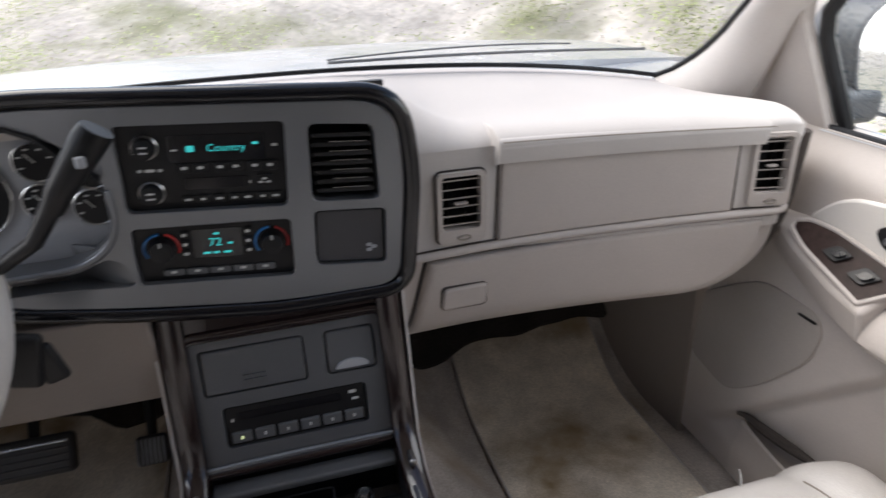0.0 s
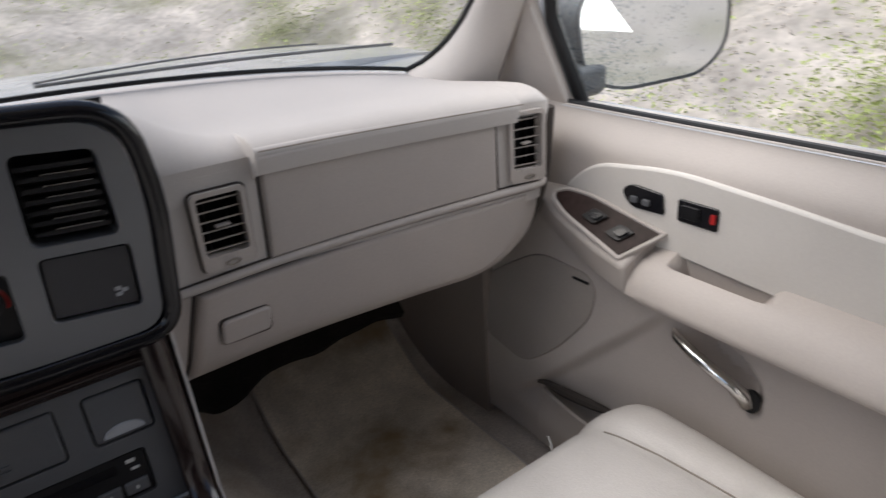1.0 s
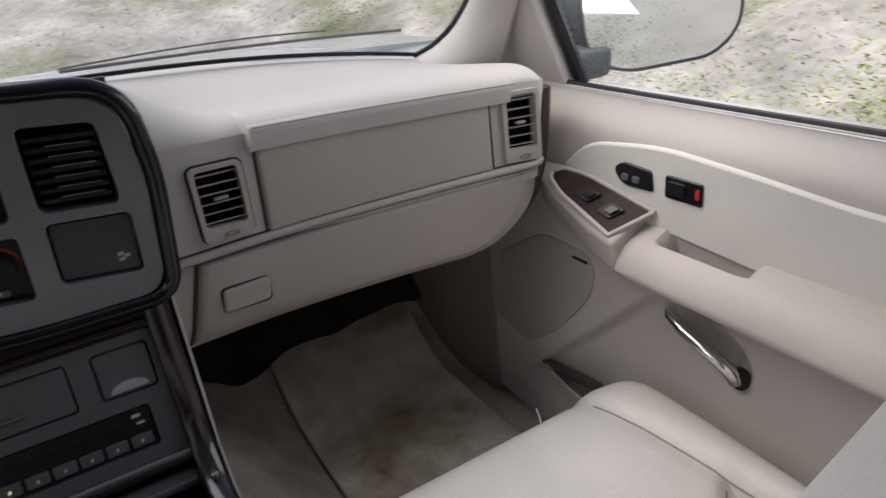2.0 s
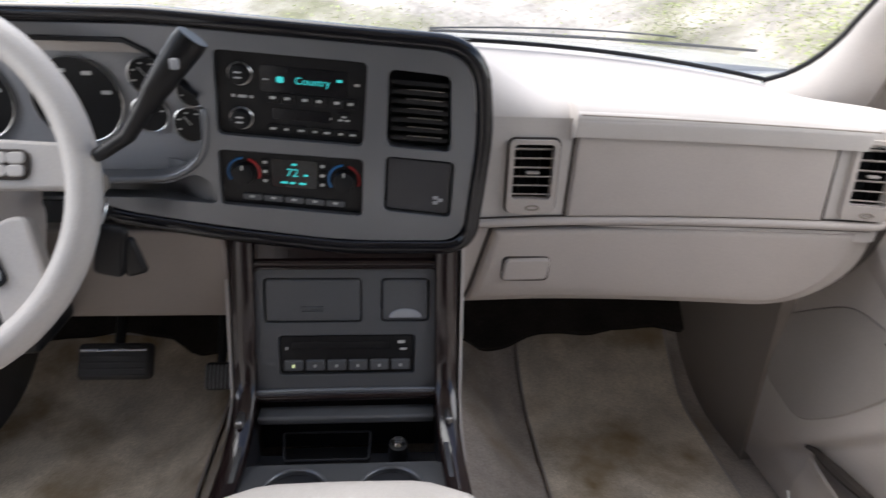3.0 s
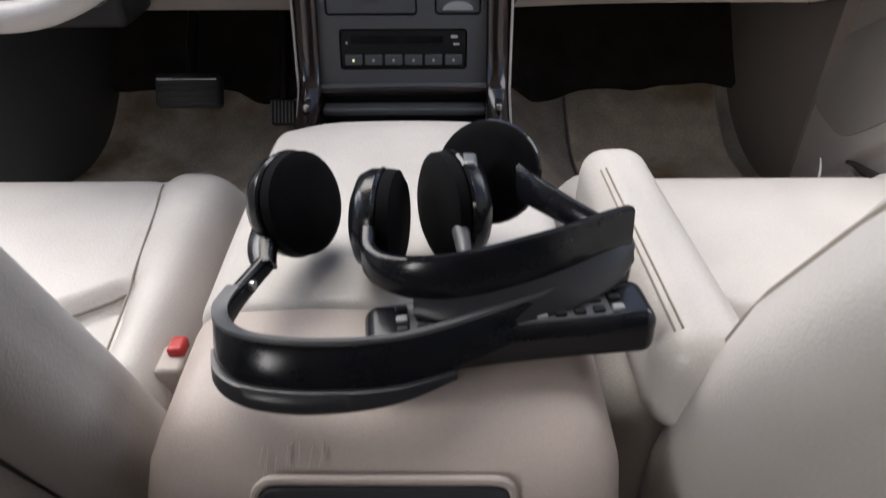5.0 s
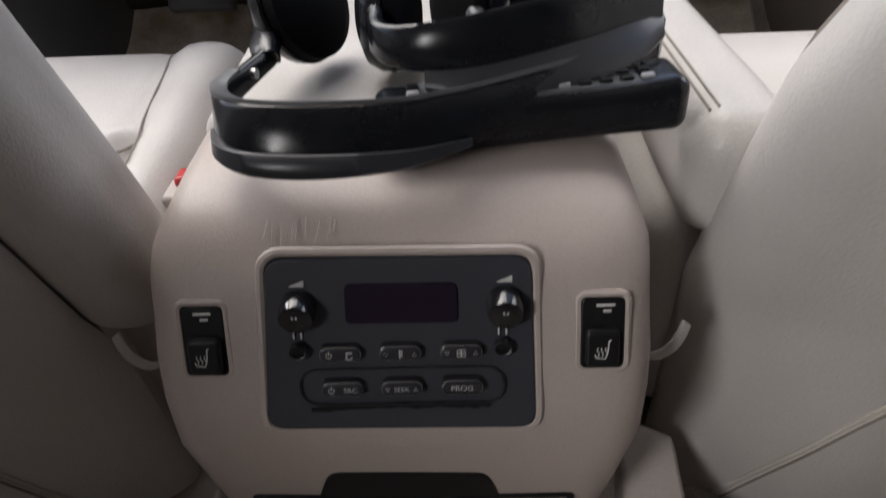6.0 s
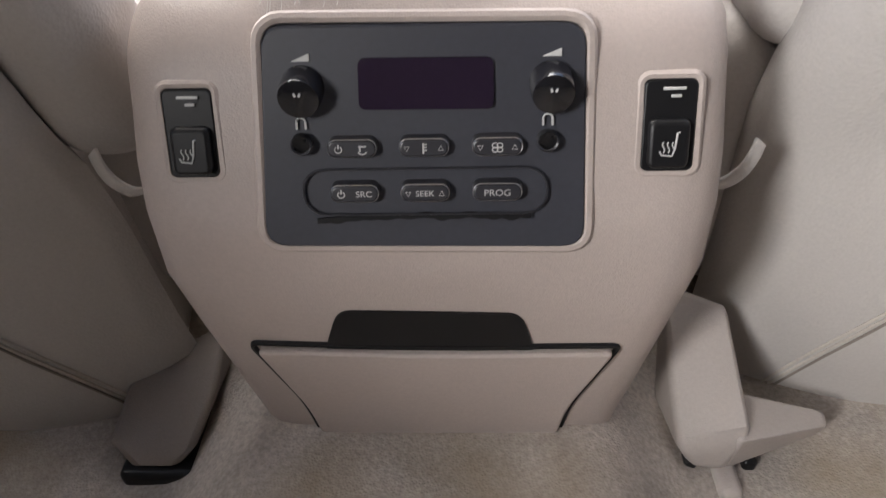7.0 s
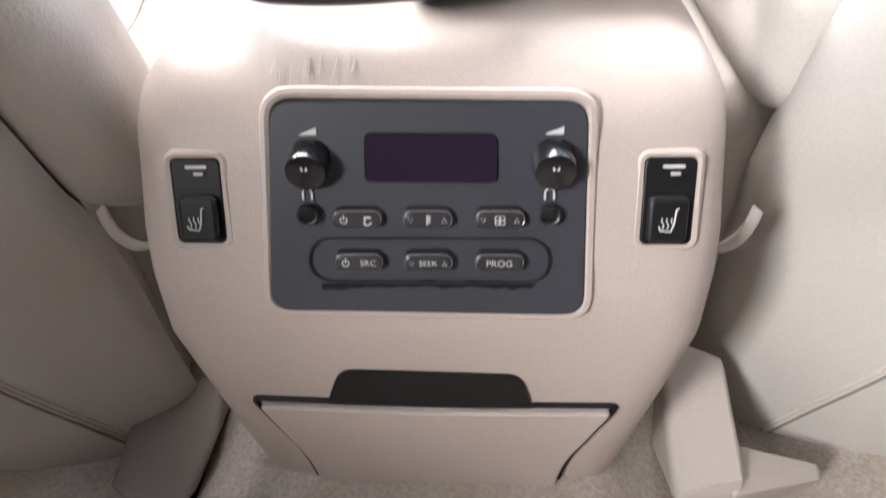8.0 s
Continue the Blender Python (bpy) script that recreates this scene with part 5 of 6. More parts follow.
part("grip", tube([(-0.168, 0.853, 0.742), (-0.158, 0.851, 0.758), (-0.142, 0.850, 0.778), (-0.124, 0.850, 0.800), (-0.118, 0.850, 0.807)], [0.010, 0.0125, 0.0145, 0.016, 0.015], 14, squash=(1.0, 0.8)), "black", lever, "grey grip")
part("mode_button", rbox((-0.133, 0.836, 0.785), (0.008, 0.005, 0.010), 0.002, 2), "silver", lever)
keys = thing("ignition_key", "ignition key with a black fob on a steel ring", "key", (-0.258, 0.93, 0.60))
part("ring", tube([(-0.256 + 0.004 * math.cos(a), 0.928 + 0.008 * math.sin(a), 0.612 + 0.012 * math.sin(a + 0.6)) for a in (2 * math.pi * i / 24 for i in range(24))], 0.0013, 6, True), "steel", keys, "steel ring")
part("key_head", rbox((-0.262, 0.925, 0.636), (0.007, 0.030, 0.026), 0.003, 4), "black", keys)
part("lock_barrel", tube([(-0.275, 0.95, 0.640), (-0.262, 0.940, 0.638)], [0.016, 0.014], 16), "steel", keys)
part("fob", rbox((-0.254, 0.925, 0.566), (0.034, 0.014, 0.062), 0.007, 5, None, Matrix.Rotation(radians(12), 3, "Y")), "black", keys, "black remote fob")
part("fob", rbox((-0.236, 0.930, 0.556), (0.026, 0.012, 0.046), 0.006, 5, None, Matrix.Rotation(radians(-16), 3, "Y")), "black", keys, "black key tag")

# lower driver controls
lowbox = thing("parking_brake_release", "black release handle panel under the dashboard", "release panel", (-0.45, 0.96, 0.46))
part("housing", rbox((-0.46, 0.965, 0.462), (0.22, 0.10, 0.056), 0.010, 6), "black", lowbox, bevel=0.0)
part("handle", rbox((-0.40, 0.905, 0.478), (0.07, 0.03, 0.022), 0.006, 5), "panel", lowbox, "grey pull handle")
part("symbol", plate(rr(-0.395, 0.480, 0.012, 0.009, 0.003, 3), 0.0, 0.0006, lambda u, v, d: Vector((u, 0.8893 + d, v))), "white", lowbox, "white symbol")


def pedal(name, label, cx, y, cz, w, h, tilt, ribs, arm_top, cast=""):
    """A pedal: rubber pad with upright or level ribs on a bent arm."""
    p = thing(name, label, "pedal", (cx, y, cz))
    t = Matrix.Rotation(radians(tilt), 3, "X")
    c = Vector((cx, y, cz))
    pad = part("pad", rbox(c, (w, 0.026, h), 0.009, 8, lambda v: Vector((v.x, v.y + 0.004 * (v.x / w * 2) ** 2, v.z)), t), "rubber", p, "worn rubber pad")
    if cast:
        # metal-coloured strip paints the highlight on the rubber's lit edge
        part("pad_edge", rbox(c + t @ Vector((0, -0.0125, h * 0.30)), (w * 0.90, 0.004, 0.005), 0.0018, 4, None, t), cast, pad, "pale strip painting the highlight on the upper edge")
        for k in range(ribs):
            part("rib", rbox(c + t @ Vector((0, -0.0132, h * (0.14 - 0.52 * k / (ribs - 1)))), (w * 0.88, 0.003, h * 0.05), 0.0012, 2, None, t), "rubber", pad)
    else:
        for k in range(ribs):
            part("rib", rbox(c + t @ Vector((w * (0.8 * k / (ribs - 1) - 0.4), -0.0132, -h * 0.02)), (w * 0.30 / ribs, 0.004, h * 0.86), 0.0008, 2, None, t), "silver", pad, "worn pale rib")
    part("arm", tube([(cx, y + 0.012, cz), (cx, y + 0.07, cz + 0.07), arm_top], [0.008, 0.010, 0.010], 8), "black", p)


pedal("brake_pedal", "black rubber brake pedal with a highlight strip along its upper edge", -0.408, 1.22, 0.228, 0.122, 0.062, -34, 4, (-0.40, 1.42, 0.46), "steel")
pedal("accelerator_pedal", "black ribbed accelerator pedal above the carpet", -0.250, 1.262, 0.166, 0.052, 0.050, -35, 7, (-0.245, 1.45, 0.46))

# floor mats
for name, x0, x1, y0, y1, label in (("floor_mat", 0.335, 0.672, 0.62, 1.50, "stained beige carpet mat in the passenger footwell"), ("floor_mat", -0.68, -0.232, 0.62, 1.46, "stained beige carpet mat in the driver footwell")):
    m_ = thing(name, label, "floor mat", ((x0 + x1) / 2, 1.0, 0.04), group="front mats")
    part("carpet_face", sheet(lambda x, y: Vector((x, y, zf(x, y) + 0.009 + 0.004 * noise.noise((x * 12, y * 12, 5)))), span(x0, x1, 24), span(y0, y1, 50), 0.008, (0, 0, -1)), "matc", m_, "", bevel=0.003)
    part("binding", tube([Vector((x, y, zf(x, y) + 0.008)) for x, y in [(x0, y) for y in span(y0, y1, 30)] + [(x, y1) for x in span(x0, x1, 12)[1:]] + [(x1, y) for y in span(y1, y0, 30)[1:]]], 0.0028, 6), "tan", m_, "sewn edge binding")

rng0 = random.Random(11)


def lid_rear(y):
    """Height of the console's rounded back edge."""
    return lerp([(0.300, 0.322), (0.303, 0.331), (0.309, 0.339), (0.319, 0.345), (0.335, 0.350), (0.36, 0.354)], y)


# ---- rear of the console ----
def on_rear(u, v, d):
    return Vector((u + 0.006, rear_y(rear_z(v)) + d, rear_z(v)))


rearc = thing("rear_control_panel", "dark rear climate and audio control panel with white symbols", "control panel", (XC, 0.30, 0.28))
RP = soft([(-0.073, 0.336), (0.085, 0.334), (0.088, 0.2085), (-0.081, 0.2105)], 0.012)
part("trim_ring", tube([on_rear(u, v, 0.0006) for u, v in soft([(-0.0755, 0.3385), (0.0875, 0.3365), (0.0905, 0.206), (-0.0835, 0.208)], 0.013)], 0.0032, 8, True), "contan", console, "raised edge")
part("face", plate(RP, -0.003, 0.010, on_rear), "rear_face", rearc, bevel=0.001)
part("display", plate(soft([(-0.026, 0.3185), (0.0405, 0.3178), (0.0405, 0.2905), (-0.0265, 0.2912)], 0.004), -0.0042, 0.0, on_rear), "lens", rearc, "dark purple display window")
for u in (-0.0545, 0.0690):
    k = knob(rearc, on_rear, u, 0.3025, 0.0112, 0.015, "gloss", "black volume knob")
    # white lines paint the glossy highlight on the knob's top
    for a in (110, 70):
        part("highlight_line", tube([on_rear(u + 0.0062 * math.cos(radians(a)), 0.3025 + 0.0062 * math.sin(radians(a)), -0.0155), on_rear(u + 0.0025 * math.cos(radians(a)), 0.3025 + 0.0025 * math.sin(radians(a)), -0.0163)], 0.0007, 5), "white", k)
    part("ramp", plate([(u - 0.0045, 0.3175), (u + 0.0045, 0.3175), (u + 0.0045, 0.3215)], -0.0036, -0.0028, on_rear), "white", rearc, "white volume symbol")
for u in (-0.0565, 0.0675):
    arc(rearc, on_rear, u, 0.2845, 0.0023, 0, 180, 0.0005, "white", -0.0035)
    for du in (-0.0023, 0.0023):
        bar(rearc, on_rear, u + du, 0.2825, 0.0011, 0.0042, "white", -0.0036)
    j = part("jack", tube([on_rear(u, 0.273, -0.0032), on_rear(u, 0.273, -0.0065), on_rear(u, 0.273, -0.0066), on_rear(u, 0.273, 0.004)], [0.0055, 0.0052, 0.0032, 0.0030], 18), "black", rearc, "headphone socket")
    part("jack_ring", tube([on_rear(u + 0.0050 * math.cos(a), 0.273 + 0.0050 * math.sin(a), -0.0066) for a in (2 * math.pi * i / 24 for i in range(24))], 0.0008, 5, True), "rear_btn", j)
part("tray_line", tube([on_rear(u, v, -0.0032) for u, v in rr(0.005, 0.2435, 0.126, 0.027, 0.012)], 0.0007, 6, True), "rear_btn", rearc, "moulded outline")
for i, u in enumerate((-0.031, 0.0055, 0.0425)):
    for j_, v in enumerate((0.2705, 0.2445)):
        b = part("button", plate(rr(u, v, 0.0255, 0.0105, 0.0045), -0.0066, 0.0, on_rear), "rear_btn", rearc, "black rubber button", bevel=0.0015, segs=3)
        part("button_edge", tube([on_rear(p, q, -0.0058) for p, q in rr(u, v, 0.0245, 0.0095, 0.0042)], 0.0004, 5, True), "steel", b)
        put = (lambda u, v: (lambda p, q, d: on_rear(u + p, v + q, -0.0066 + d)))(u, v)
        if j_ == 1 and i == 2:
            part("letters", text_mesh("PROG", 0.0052, put), "white", b)
        elif j_ == 1 and i == 1:
            part("letters", text_mesh("SEEK", 0.0046, put), "white", b)
        elif j_ == 1:
            part("letters", text_mesh("SRC", 0.0049, lambda p, q, d, put=put: put(p + 0.005, q, d)), "white", b)
        if i == 0:
            part("power_mark", tube([put(-0.0068 + 0.0018 * math.cos(radians(a)), 0.0018 * math.sin(radians(a)), -0.0004) for a in span(120, 420, 14)], 0.00035, 4), "white", b)
            bar(b, put, -0.0068, 0.0016, 0.0007, 0.0024, "white", -0.0006)
            if j_ == 0:
                arc(b, put, 0.0055, -0.0005, 0.0022, 200, 340, 0.0004, "white"), bar(b, put, 0.0055, 0.0016, 0.0040, 0.0007, "white", -0.0006), bar(b, put, 0.0042, 0.0002, 0.0008, 0.0028, "white", -0.0006)
        elif i + j_ < 3 and not (i == 2 and j_ == 1):
            for s in (-1, 1):
                c = 0.0086 * s
                part("arrow", tube([put(p, q, -0.0004) for p, q in ((c - 0.0013, s * -0.0011), (c + 0.0013, s * -0.0011), (c, s * 0.0015))], 0.00028, 4, True), "white", b)
            if j_ == 0 and i == 1:
                bar(b, put, -0.0002, 0, 0.0008, 0.0058, "white", -0.0006)
                for q in (-0.001, 0.0006, 0.0022):
                    bar(b, put, 0.0008, q, 0.0016, 0.0006, "white", -0.0006)
            if j_ == 0 and i == 2:
                for a in range(4):
                    cx, cy = 0.0017 * math.cos(a * math.pi / 2 + 0.8), 0.0017 * math.sin(a * math.pi / 2 + 0.8)
                    part("fan_blade", tube([put(cx + 0.0014 * math.cos(t), cy + 0.0014 * math.sin(t), -0.0004) for t in (2 * math.pi * k / 10 for k in range(10))], 0.0003, 4, True), "white", b)
# seat heater switches
for s, label in ((-1, "left"), (1, "right")):
    u = 0.0065 + s * 0.1215
    hs = thing("seat_heater_switch", "black seat heater switch with a white seat symbol", "switch", (u, 0.29, 0.283), group="rear seat heater switches")
    part("well", tube([on_rear(a, b, 0.0022) for a, b in rr(u, 0.2765, 0.0295, 0.0545, 0.005)], 0.0026, 8, True), "contan", console, "moulded switch well")
    part("plate", plate(rr(u, 0.2770, 0.0265, 0.051, 0.004), -0.0006, 0.010, on_rear), "black", hs, bevel=0.001)
    rk = part("rocker", plate(rr(u - s * 0.0005, 0.2690, 0.0205, 0.0270, 0.004), -0.0055, 0.0, on_rear), "black", hs, "rubber rocker", bevel=0.0022, segs=3)
    bar(hs, on_rear, u + 0.001, 0.2985, 0.011, 0.0013, "white", -0.0024), bar(hs, on_rear, u + 0.002, 0.2945, 0.005, 0.0014, "white", -0.0024)
    mk = lambda p, q, d, u=u: on_rear(u + p - 0.0003, 0.2690 + 1.2 * q, -0.0058 + d)
    part("seat_symbol", tube([mk(p, q, -0.0003) for p, q in ((0.0045, 0.0065), (0.0033, 0.0062), (0.0025, -0.001), (0.0012, -0.0045), (-0.0040, -0.0040), (-0.0050, -0.0022))], 0.0005, 5), "white", rk, "white seat symbol")
    for q in (-0.0032, -0.0008, 0.0016):
        part("heat_wave", tube([mk(q + 0.0006 * math.sin(t * 6), -0.0030 + 0.005 * t, -0.0003) for t in span(0, 1, 8)], 0.00035, 4), "white", rk)
# ashtray opening and door
part("recess", plate(soft([(-0.063, 0.155), (-0.051, 0.1765), (0.058, 0.1745), (0.067, 0.153), (0.067, 0.140), (-0.063, 0.140)], [0.006, 0.008, 0.008, 0.006, 0.002, 0.002]), -0.0016, 0.004, on_rear), "black", console, "dark finger recess", bevel=0.0)
smudge = [(u, 0.2300 + 0.0012 * noise.noise((u * 90, 1, 0)) - 0.0035 * (u / 0.06) ** 2 * (u < 0) + 0.0005) for u in span(-0.052, 0.060, 60)]
part("dirt", plate(smudge + [(u, v - 0.0030 - 0.0034 * abs(noise.noise((u * 110, 4, 0)))) for u, v in smudge[::-1]], -0.0036, -0.0029, on_rear), "black", rearc, "dark sticky smudge")
fl = [(-0.106, 0.156), (0.005, 0.1515), (0.116, 0.1535), (0.092, 0.100), (0.088, 0.072), (-0.080, 0.072), (-0.084, 0.100)]
part("flap", plate(soft(fl, [0.005, 0.05, 0.005, 0.02, 0.004, 0.004, 0.02]), -0.0065, 0.004, on_rear), "contan", console, "closed rear flap", bevel=0.0025, segs=3)
part("flap_gap", tube([on_rear(u, v, -0.0005) for u, v in soft([(-0.110, 0.158), (0.005, 0.1545), (0.1195, 0.1555), (0.0945, 0.100), (0.090, 0.07), (-0.082, 0.07), (-0.0865, 0.100)], [0.005, 0.05, 0.005, 0.02, 0.004, 0.004, 0.02])], 0.0021, 6, True), "black", console, "dark gap round the flap")

# passenger's inboard armrest, folded down
def arm_warp(v):
    k = ss(-0.16, 0.16, v.y)
    return Vector((v.x * (1.06 - 0.10 * k), v.y, v.z * (1.15 - 0.25 * k) + 0.004 * (v.z > 0)))


ar_t = Matrix.Rotation(radians(5), 3, "X") @ Matrix.Rotation(radians(3), 3, "Z")
AC = Vector((0.236, 0.528, 0.337))
arm = part("armrest", rbox(AC, (0.072, 0.305, 0.084), 0.028, 16, arm_warp, ar_t), "leather", passenger, "padded leather fold-down armrest")


def arm_top(x, y):
    """A point on the armrest's rounded top."""
    fall = 0.028 - math.sqrt(0.028 ** 2 - max(0.0, abs(x) - 0.008) ** 2)
    return AC + ar_t @ arm_warp(Vector((x, y, 0.0424 - fall)))


for x in (-0.0185, -0.0235):
    part("armrest_seam", tube([arm_top(x, y) for y in span(-0.12, 0.10, 20)], 0.0010, 6), "seam", arm, "double-stitched seam")

up_t = Matrix.Rotation(radians(108), 3, "X") @ Matrix.Rotation(radians(2), 3, "Z")
UC = Vector((-0.208, 0.345, 0.385))
part("armrest", rbox(UC, (0.074, 0.320, 0.088), 0.032, 14, lambda v: Vector((v.x * (1.0 - 0.12 * ss(-0.08, 0.16, v.y)), v.y, v.z * (1.0 - 0.12 * ss(-0.08, 0.16, v.y)))), up_t), "leather_side", driver, "leather armrest folded up beside the seat back")
part("armrest_pivot", rbox((-0.232, 0.372, 0.262), (0.030, 0.040, 0.050), 0.010, 5), "panel", driver, "dark pivot")

# wear on the back edge of the console
for i in range(15):
    x = rng0.uniform(-0.072, -0.026)
    y = 0.312 + rng0.uniform(-0.004, 0.006)
    part("scratch", tube([(x, y, lid_rear(y) + 0.0003), (x + rng0.uniform(-0.001, 0.002), y + rng0.uniform(0.008, 0.022), lid_rear(y + 0.014) + 0.0002)], 0.00022, 4), "pad", console)
# seat belt buckle
bk = thing("seat_belt_buckle", "beige seat belt buckle with a red button", "buckle", (-0.183, 0.46, 0.12))
part("stalk", rbox((-0.188, 0.470, 0.168), (0.014, 0.026, 0.14), 0.006, 5), "tan", bk)
part("housing", rbox((-0.188, 0.473, 0.252), (0.024, 0.034, 0.062), 0.005, 5), "tan", bk, "beige housing")
part("release_button", rbox((-0.185, 0.483, 0.284), (0.015, 0.020, 0.014), 0.004, 4), "red", bk, "red release button")

# ---- headphones and remote on the lid ----
def ear_cup(parent, c, axis, r, label):
    """Round ear cup: domed hard shell, bright rim and foam pad facing axis."""
    c, a = Vector(c), Vector(axis).normalized()
    sh = part("shell", tube([c - a * 0.020, c - a * 0.0185, c - a * 0.014, c - a * 0.006, c + a * 0.002], [r * 0.30, r * 0.66, r * 0.90, r, r], 32), "hp", parent, label)
    part("rim", tube([c + a * 0.0005, c + a * 0.002, c + a * 0.004], [r * 1.0, r * 1.035, r * 1.0], 32), "gloss", sh, "glossy rim")
    part("foam", tube([c + a * 0.003, c + a * 0.006, c + a * 0.014, c + a * 0.018, c + a * 0.017, c + a * 0.015], [r * 0.93, r * 1.0, r * 0.98, r * 0.80, r * 0.6, r * 0.40], 32), "foam", sh, "black foam pad")
    return sh


def strap(parent, name, pts, up, th, material, label=""):
    """A bent band; pts are x, y, z and width."""
    q = smooth(pts, 6)
    return part(name, ribbon([p[:3] for p in q], up, [p[3] for p in q], th), material, parent, label, sharp=55)


UPB = (0.0, 0.25, 0.95)
hp = thing("headphones", "black folding headphones lying on the console lid", "headphones", (0.0, 0.42, 0.365), group="headphones on the console")
UPF = (0.0, 0.50, 0.86)
band = [(-0.080, 0.452, 0.404, 0.018), (-0.089, 0.434, 0.400, 0.018), (-0.098, 0.410, 0.397, 0.020), (-0.102, 0.388, 0.394, 0.026), (-0.095, 0.368, 0.392, 0.032), (-0.078, 0.354, 0.391, 0.036), (-0.048, 0.347, 0.391, 0.037), (-0.013, 0.347, 0.391, 0.036),
        (0.022, 0.353, 0.391, 0.034), (0.057, 0.367, 0.393, 0.030), (0.097, 0.386, 0.396, 0.027), (0.137, 0.404, 0.400, 0.024), (0.165, 0.417, 0.403, 0.024), (0.181, 0.430, 0.406, 0.024)]
strap(hp, "headband", band, UPF, 0.008, "hp", "black plastic headband")
strap(hp, "band_edge", [(x, y + 0.012 * (w / 0.036), z + 0.0165 * (w / 0.036), 0.0032) for x, y, z, w in band[2:12]], UPF, 0.0105, "panel", "pale edge of the band")
strap(hp, "band_lining", [(x, y - 0.0085 - 0.004, z - 0.0115, w) for (x, y, z, _), w in zip(band[3:10], (0.006, 0.011, 0.014, 0.015, 0.014, 0.011, 0.005))], UPF, 0.010, "tray", "grey soft lining")
strap(hp, "slider", [(0.181, 0.430, 0.406, 0.024), (0.186, 0.444, 0.414, 0.023), (0.176, 0.455, 0.421, 0.022), (0.152, 0.472, 0.428, 0.021), (0.124, 0.497, 0.434, 0.024), (0.108, 0.520, 0.436, 0.030)], (0.1, 0.35, 0.93), 0.008, "hp", "black slider arm")
strap(hp, "slider", [(-0.083, 0.446, 0.403, 0.020), (-0.086, 0.456, 0.405, 0.022), (-0.087, 0.468, 0.408, 0.024), (-0.086, 0.482, 0.412, 0.024)], (0.92, -0.25, 0.25), 0.012, "hp", "black slider arm")
part("hinge_pin", tube([(-0.0945, 0.427, 0.400), (-0.0855, 0.4255, 0.400)], 0.0038, 12), "steel", hp, "bright pin")
ear_cup(hp, (-0.068, 0.505, 0.420), (0.84, -0.42, 0.33), 0.042, "glossy black ear shell")
ear_cup(hp, (0.090, 0.534, 0.432), (-0.22, -0.82, 0.45), 0.042, "glossy black ear shell")
hq2 = thing("headphones", "second black folding headphones crossed over the first", "headphones", (0.06, 0.42, 0.40), group="headphones on the console")
strap(hq2, "headband", [(-0.004, 0.446, 0.424, 0.024), (-0.002, 0.430, 0.421, 0.024), (0.010, 0.415, 0.420, 0.026), (0.034, 0.405, 0.422, 0.030), (0.066, 0.403, 0.426, 0.033), (0.100, 0.410, 0.430, 0.034), (0.135, 0.423, 0.432, 0.034), (0.165, 0.438, 0.434, 0.033), (0.185, 0.448, 0.435, 0.030)], UPB, 0.010, "hp", "black plastic headband")
strap(hq2, "band_lining", [(0.030, 0.397, 0.404, 0.014), (0.066, 0.392, 0.405, 0.026), (0.100, 0.396, 0.407, 0.030), (0.135, 0.407, 0.410, 0.030), (0.168, 0.424, 0.414, 0.028), (0.187, 0.441, 0.418, 0.020)], (0.0, 0.72, 0.69), 0.007, "tray", "grey soft lining")
part("band_joint", ribbon([(0.036, 0.4015, 0.4225), (0.0375, 0.4010, 0.4227)], UPB, 0.033, 0.0015), "black", hq2)
part("slider", tube([(0.070, 0.413, 0.421), (0.066, 0.437, 0.418), (0.064, 0.460, 0.424)], [0.0055, 0.005, 0.007], 12), "panel", hq2, "bright slider arm")
part("slider", tube([(-0.004, 0.446, 0.424), (-0.006, 0.462, 0.420), (-0.004, 0.478, 0.420)], [0.007, 0.007, 0.009], 10), "hp", hq2, "black slider arm")
ear_cup(hq2, (0.002, 0.486, 0.417), (1.0, -0.15, 0.05), 0.040, "glossy black ear shell")
ear_cup(hq2, (0.060, 0.500, 0.421), (-1.0, -0.40, 0.12), 0.044, "glossy black ear shell")
part("cap", rbox((0.071, 0.497, 0.461), (0.012, 0.020, 0.008), 0.0035, 5), "bezel", hq2, "pale hinge cap")
rem = thing("remote_control", "black remote control with small pale buttons under the headphones", "remote control", (0.094, 0.40, 0.366))
rt_ = Matrix.Rotation(radians(6), 3, "Z") @ Matrix.Rotation(radians(-2), 3, "Y")
RC = Vector((0.096, 0.399, 0.381))
rbody = part("body", rbox(RC, (0.200, 0.046, 0.034), 0.010, 8, lambda v: (v.x, v.y - 0.003 * (v.x / 0.1) ** 2, v.z + 0.003 * ss(0.05, 0.1, abs(v.x)) * (v.z > 0)), rt_), "hp", rem, "rounded black casing")
part("keypad", rbox(RC + rt_ @ Vector((0, 0.001, 0.0165)), (0.165, 0.034, 0.003), 0.0014, 3, None, rt_), "panel", rbody, "dark grey keypad")
for i in range(12):
    for j_ in (-1, 0, 1):
        part("button", rbox(RC + rt_ @ Vector((-0.074 + 0.0135 * i, j_ * 0.0105, 0.0185)), (0.0085, 0.006, 0.004), 0.0015, 2, None, rt_), "silver" if (i * 3 + j_) % 4 == 0 else "black", rbody)

# ---- outside ----
def gz(x, y):
    d = max(0.0, x - 1.7) * 0.45 * ss(-2.0, 0.4, y) + max(0.0, y - 4.0) * 0.32 * ss(-8, 1, x)
    return -0.62 + min(d, 7.0) + (0.12 * noise.noise((x * 0.9, y * 0.9, 3)) + 0.04 * noise.noise((x * 4, y * 4, 7))) * ss(1.3, 2.4, max(x, y - 2.9))


def far_grid(lim):
    return [-lim, -300, -80, -30, -14] + span(-8, 14, 130) + [18, 24, 34, 60, 120, 300, lim]


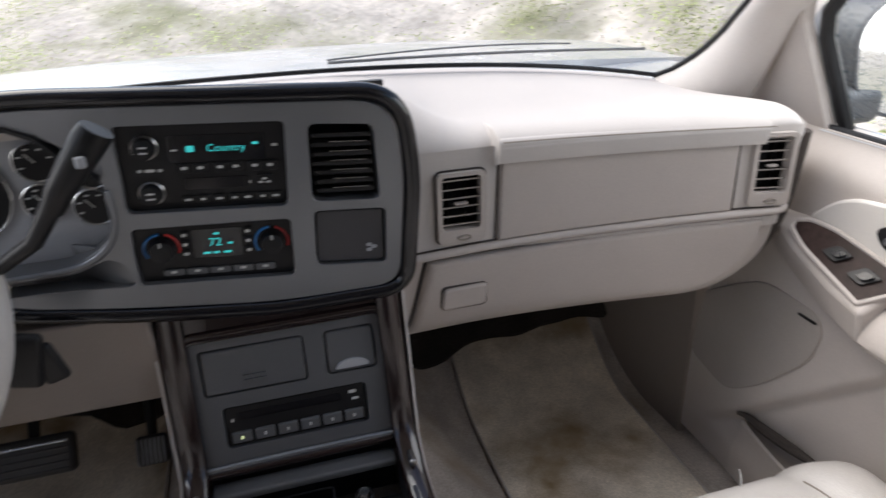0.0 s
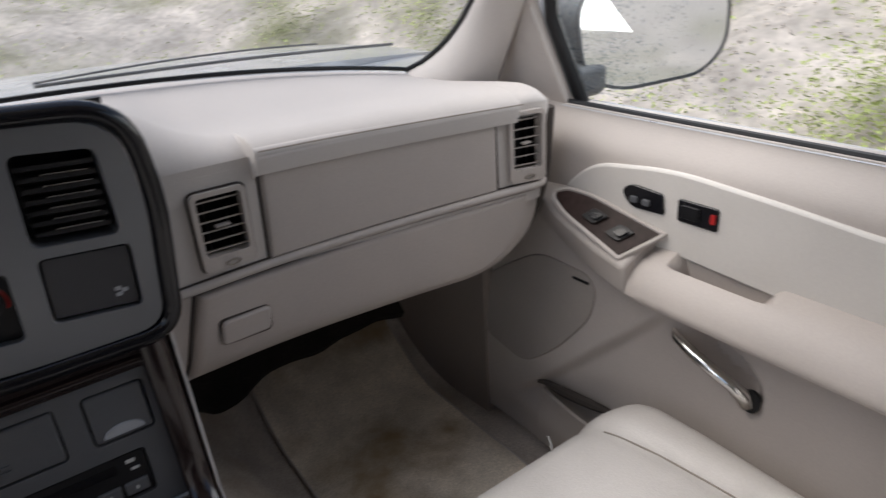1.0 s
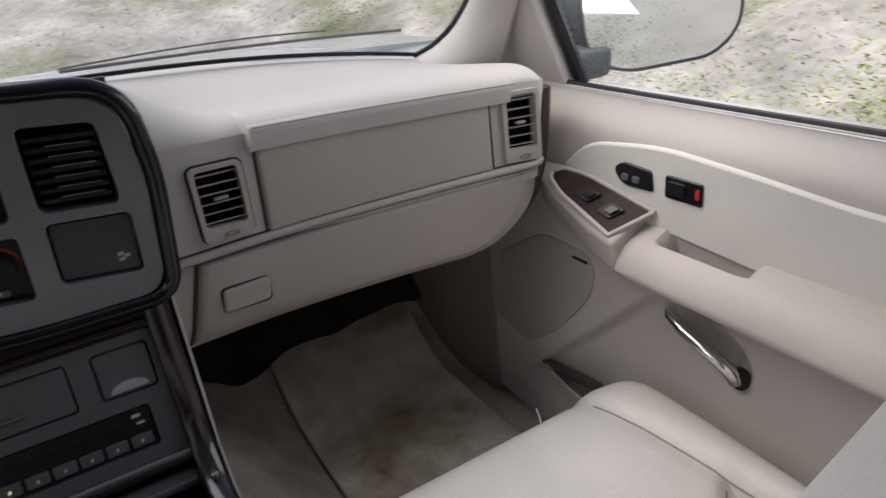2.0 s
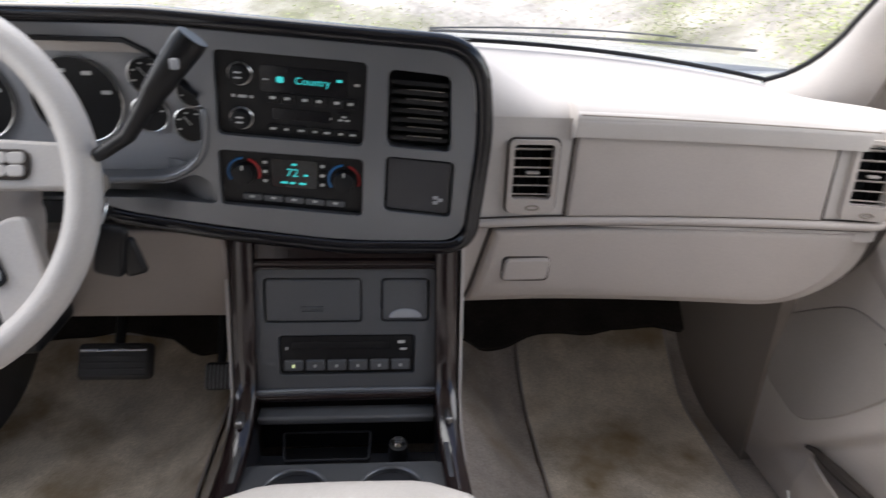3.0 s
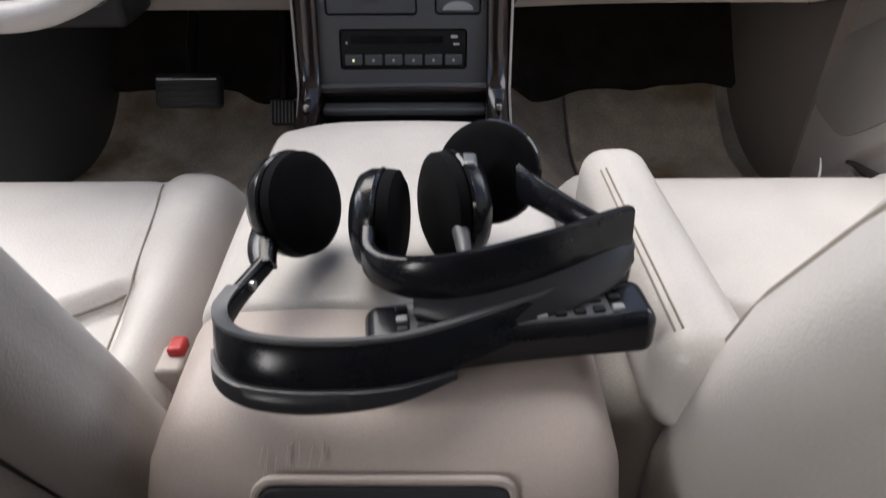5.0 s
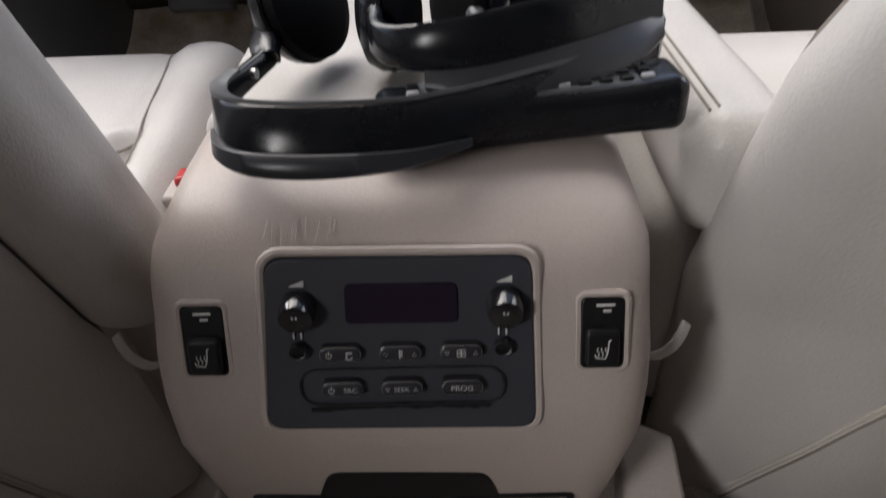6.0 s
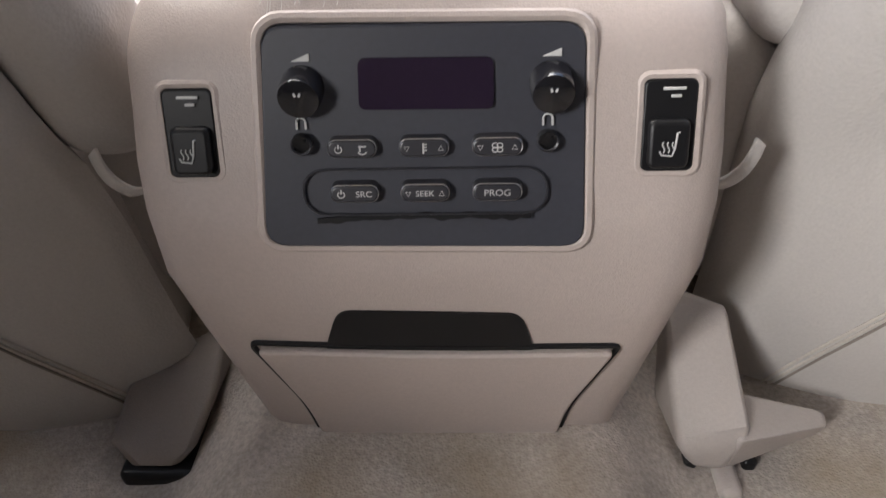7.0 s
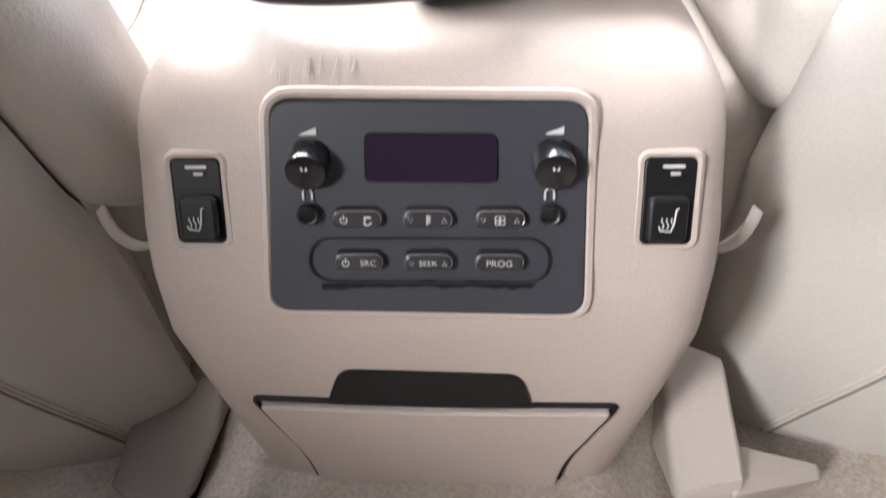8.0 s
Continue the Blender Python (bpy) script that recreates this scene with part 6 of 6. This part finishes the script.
solid("ground", sheet(lambda x, y: Vector((x, y, gz(x, y))), far_grid(1500), far_grid(1500)), "ground", "leaf-strewn earth bank beside the car", "ground", "structure")
rng = random.Random(4)


def scatter(count, size, area, rise, curl):
    """Many small bent leaves over the bank."""
    vs, fs = [], []
    for _ in range(count):
        x, y = area()
        if math.hypot(x, y - 0.6) < 1.6:
            continue
        z = gz(x, y) + rise() + 0.01
        a, tilt, r = rng.uniform(0, 6.3), rng.uniform(-0.9, 0.9), size * rng.uniform(0.6, 1.5)
        d, e = Vector((math.cos(a), math.sin(a), tilt * 0.6)), Vector((-math.sin(a), math.cos(a), rng.uniform(-curl, curl)))
        p = Vector((x, y, z))
        k = len(vs)
        vs += [p - d * r, p - e * r * 0.45 + Vector((0, 0, 0.2 * r)), p + d * r, p + e * r * 0.45 + Vector((0, 0, 0.2 * r))]
        fs += [(k, k + 1, k + 2), (k, k + 2, k + 3)]
    return vs, fs


def leaves(name, label, color, *args):
    vs, fs = scatter(*args)
    me = bpy.data.meshes.new(name)
    me.from_pydata(vs, [], fs)
    m_ = mat(name + "_surface", color, 0.6, var=0.5, wear=1.5, fine=9)
    me.materials.append(m_)
    return tagged(new(name, me), label, name.replace("_", " "), kind="stuff")


patches = [(rng.uniform(2.2, 7), rng.uniform(0.6, 9), rng.uniform(0.25, 0.7)) for _ in range(34)] + [(rng.uniform(-4, 4), rng.uniform(5, 9), rng.uniform(0.4, 0.9)) for _ in range(14)]


def clump():
    cx, cy, r = rng.choice(patches)
    return cx + rng.gauss(0, r * 0.6), cy + rng.gauss(0, r * 0.6)


leaves("fallen_leaves", "pale brown fallen leaves over the bank", (0.58, 0.50, 0.42), 26000, 0.013, lambda: (rng.uniform(-5, 8), rng.uniform(-3, 11)), lambda: 0.0, 0.5)
leaves("undergrowth", "bright green undergrowth on the bank", (0.44, 0.50, 0.16), 52000, 0.0135, clump, lambda: abs(rng.gauss(0, 0.22)), 0.8)
# wiper on the windscreen, its black lightened to grey for the glass haze
wiper = thing("wiper", "windscreen wiper at rest, greyed for the haze of the bright glass", "wiper", (0.4, 1.32, 0.77))
wpts = [Vector((x, 1.306 - 0.004 * (x - 0.12) / 0.54, 0.7745 - 0.016 * (x - 0.16) / 0.5 + 0.004 * math.sin((x - 0.12) * 5.8))) for x in span(0.12, 0.66, 20)]
part("blade", tube(wpts, 0.0020, 6, squash=(1, 1.5)), "panel", wiper, "dark rubber blade")
part("arm", tube([p + Vector((0.0, 0.010, 0.011 * math.sin(math.pi * (i + 2) / 26))) for i, p in enumerate(wpts)][:16], 0.0016, 6), "panel", wiper)
# door mirror
mir = thing("door_mirror", "door mirror with a grey shell outside the side window", "door mirror", (1.0, 1.08, 0.66))
MO = soft([(0.862, 0.800), (0.90, 0.845), (1.19, 0.835), (1.232, 0.79), (1.235, 0.70), (1.17, 0.655), (0.962, 0.655), (0.88, 0.69)], [0.04, 0.03, 0.04, 0.03, 0.05, 0.05, 0.05, 0.05])
mput = lambda u, v, d: Vector((u, 1.05 + d - 0.10 * (u - 1.05), v))
part("shell", plate(MO, 0.0, 0.10, mput, [[(1.05 + (u - 1.05) * 0.965, 0.745 + (v - 0.745) * 0.94) for u, v in MO]]), "panel", mir, "dark mirror shell", bevel=0.008)
part("shell_back", plate([(1.05 + (u - 1.05) * 0.96, 0.745 + (v - 0.745) * 0.93) for u, v in MO], 0.085, 0.098, mput), "panel", mir)
part("glass", plate([(1.05 + (u - 1.05) * 0.978, 0.745 + (v - 0.745) * 0.955) for u, v in MO], 0.002, 0.006, mput), "mirrorglass", mir, "mirror glass")
part("foot", rbox((0.87, 1.09, 0.685), (0.14, 0.06, 0.06), 0.02, 5), "panel", mir)

# rain on the front corner of the side window
rain_v, rain_f = [], []
for _ in range(3200):
    y, z = 1.04 - abs(rng.gauss(0, 0.11)), 0.69 + rng.random() ** 1.4 * 0.30
    r, tall = rng.uniform(0.0008, 0.0030), rng.uniform(0.3, 0.7)
    k = len(rain_v)
    rain_v.append((glass_x(z) + 0.002 + r * 0.6, y, z))
    rain_v += [(glass_x(z + dz * r * tall) + 0.002, y + dy * r, z + dz * r * tall) for dy, dz in ((1, 0), (0.5, 0.87), (-0.5, 0.87), (-1, 0), (-0.5, -0.87), (0.5, -0.87))]
    rain_f += [(k, k + 1 + i, k + 1 + (i + 1) % 6) for i in range(6)]
me = bpy.data.meshes.new("raindrops")
me.from_pydata(rain_v, [], rain_f)
me.materials.append(M["drop"])
tagged(new("raindrops", me), "fine raindrops on the side window", "raindrops", kind="stuff")

# loose thread at the corner of the passenger cushion
thread = thing("loose_thread", "white loose thread standing on the seat corner", "thread", (0.544, 0.80, 0.285))
part("thread", tube([(0.546, 0.80, 0.270), (0.543, 0.80, 0.288), (0.538, 0.80, 0.303)], [0.0016, 0.0013, 0.0008], 6), "white", thread)
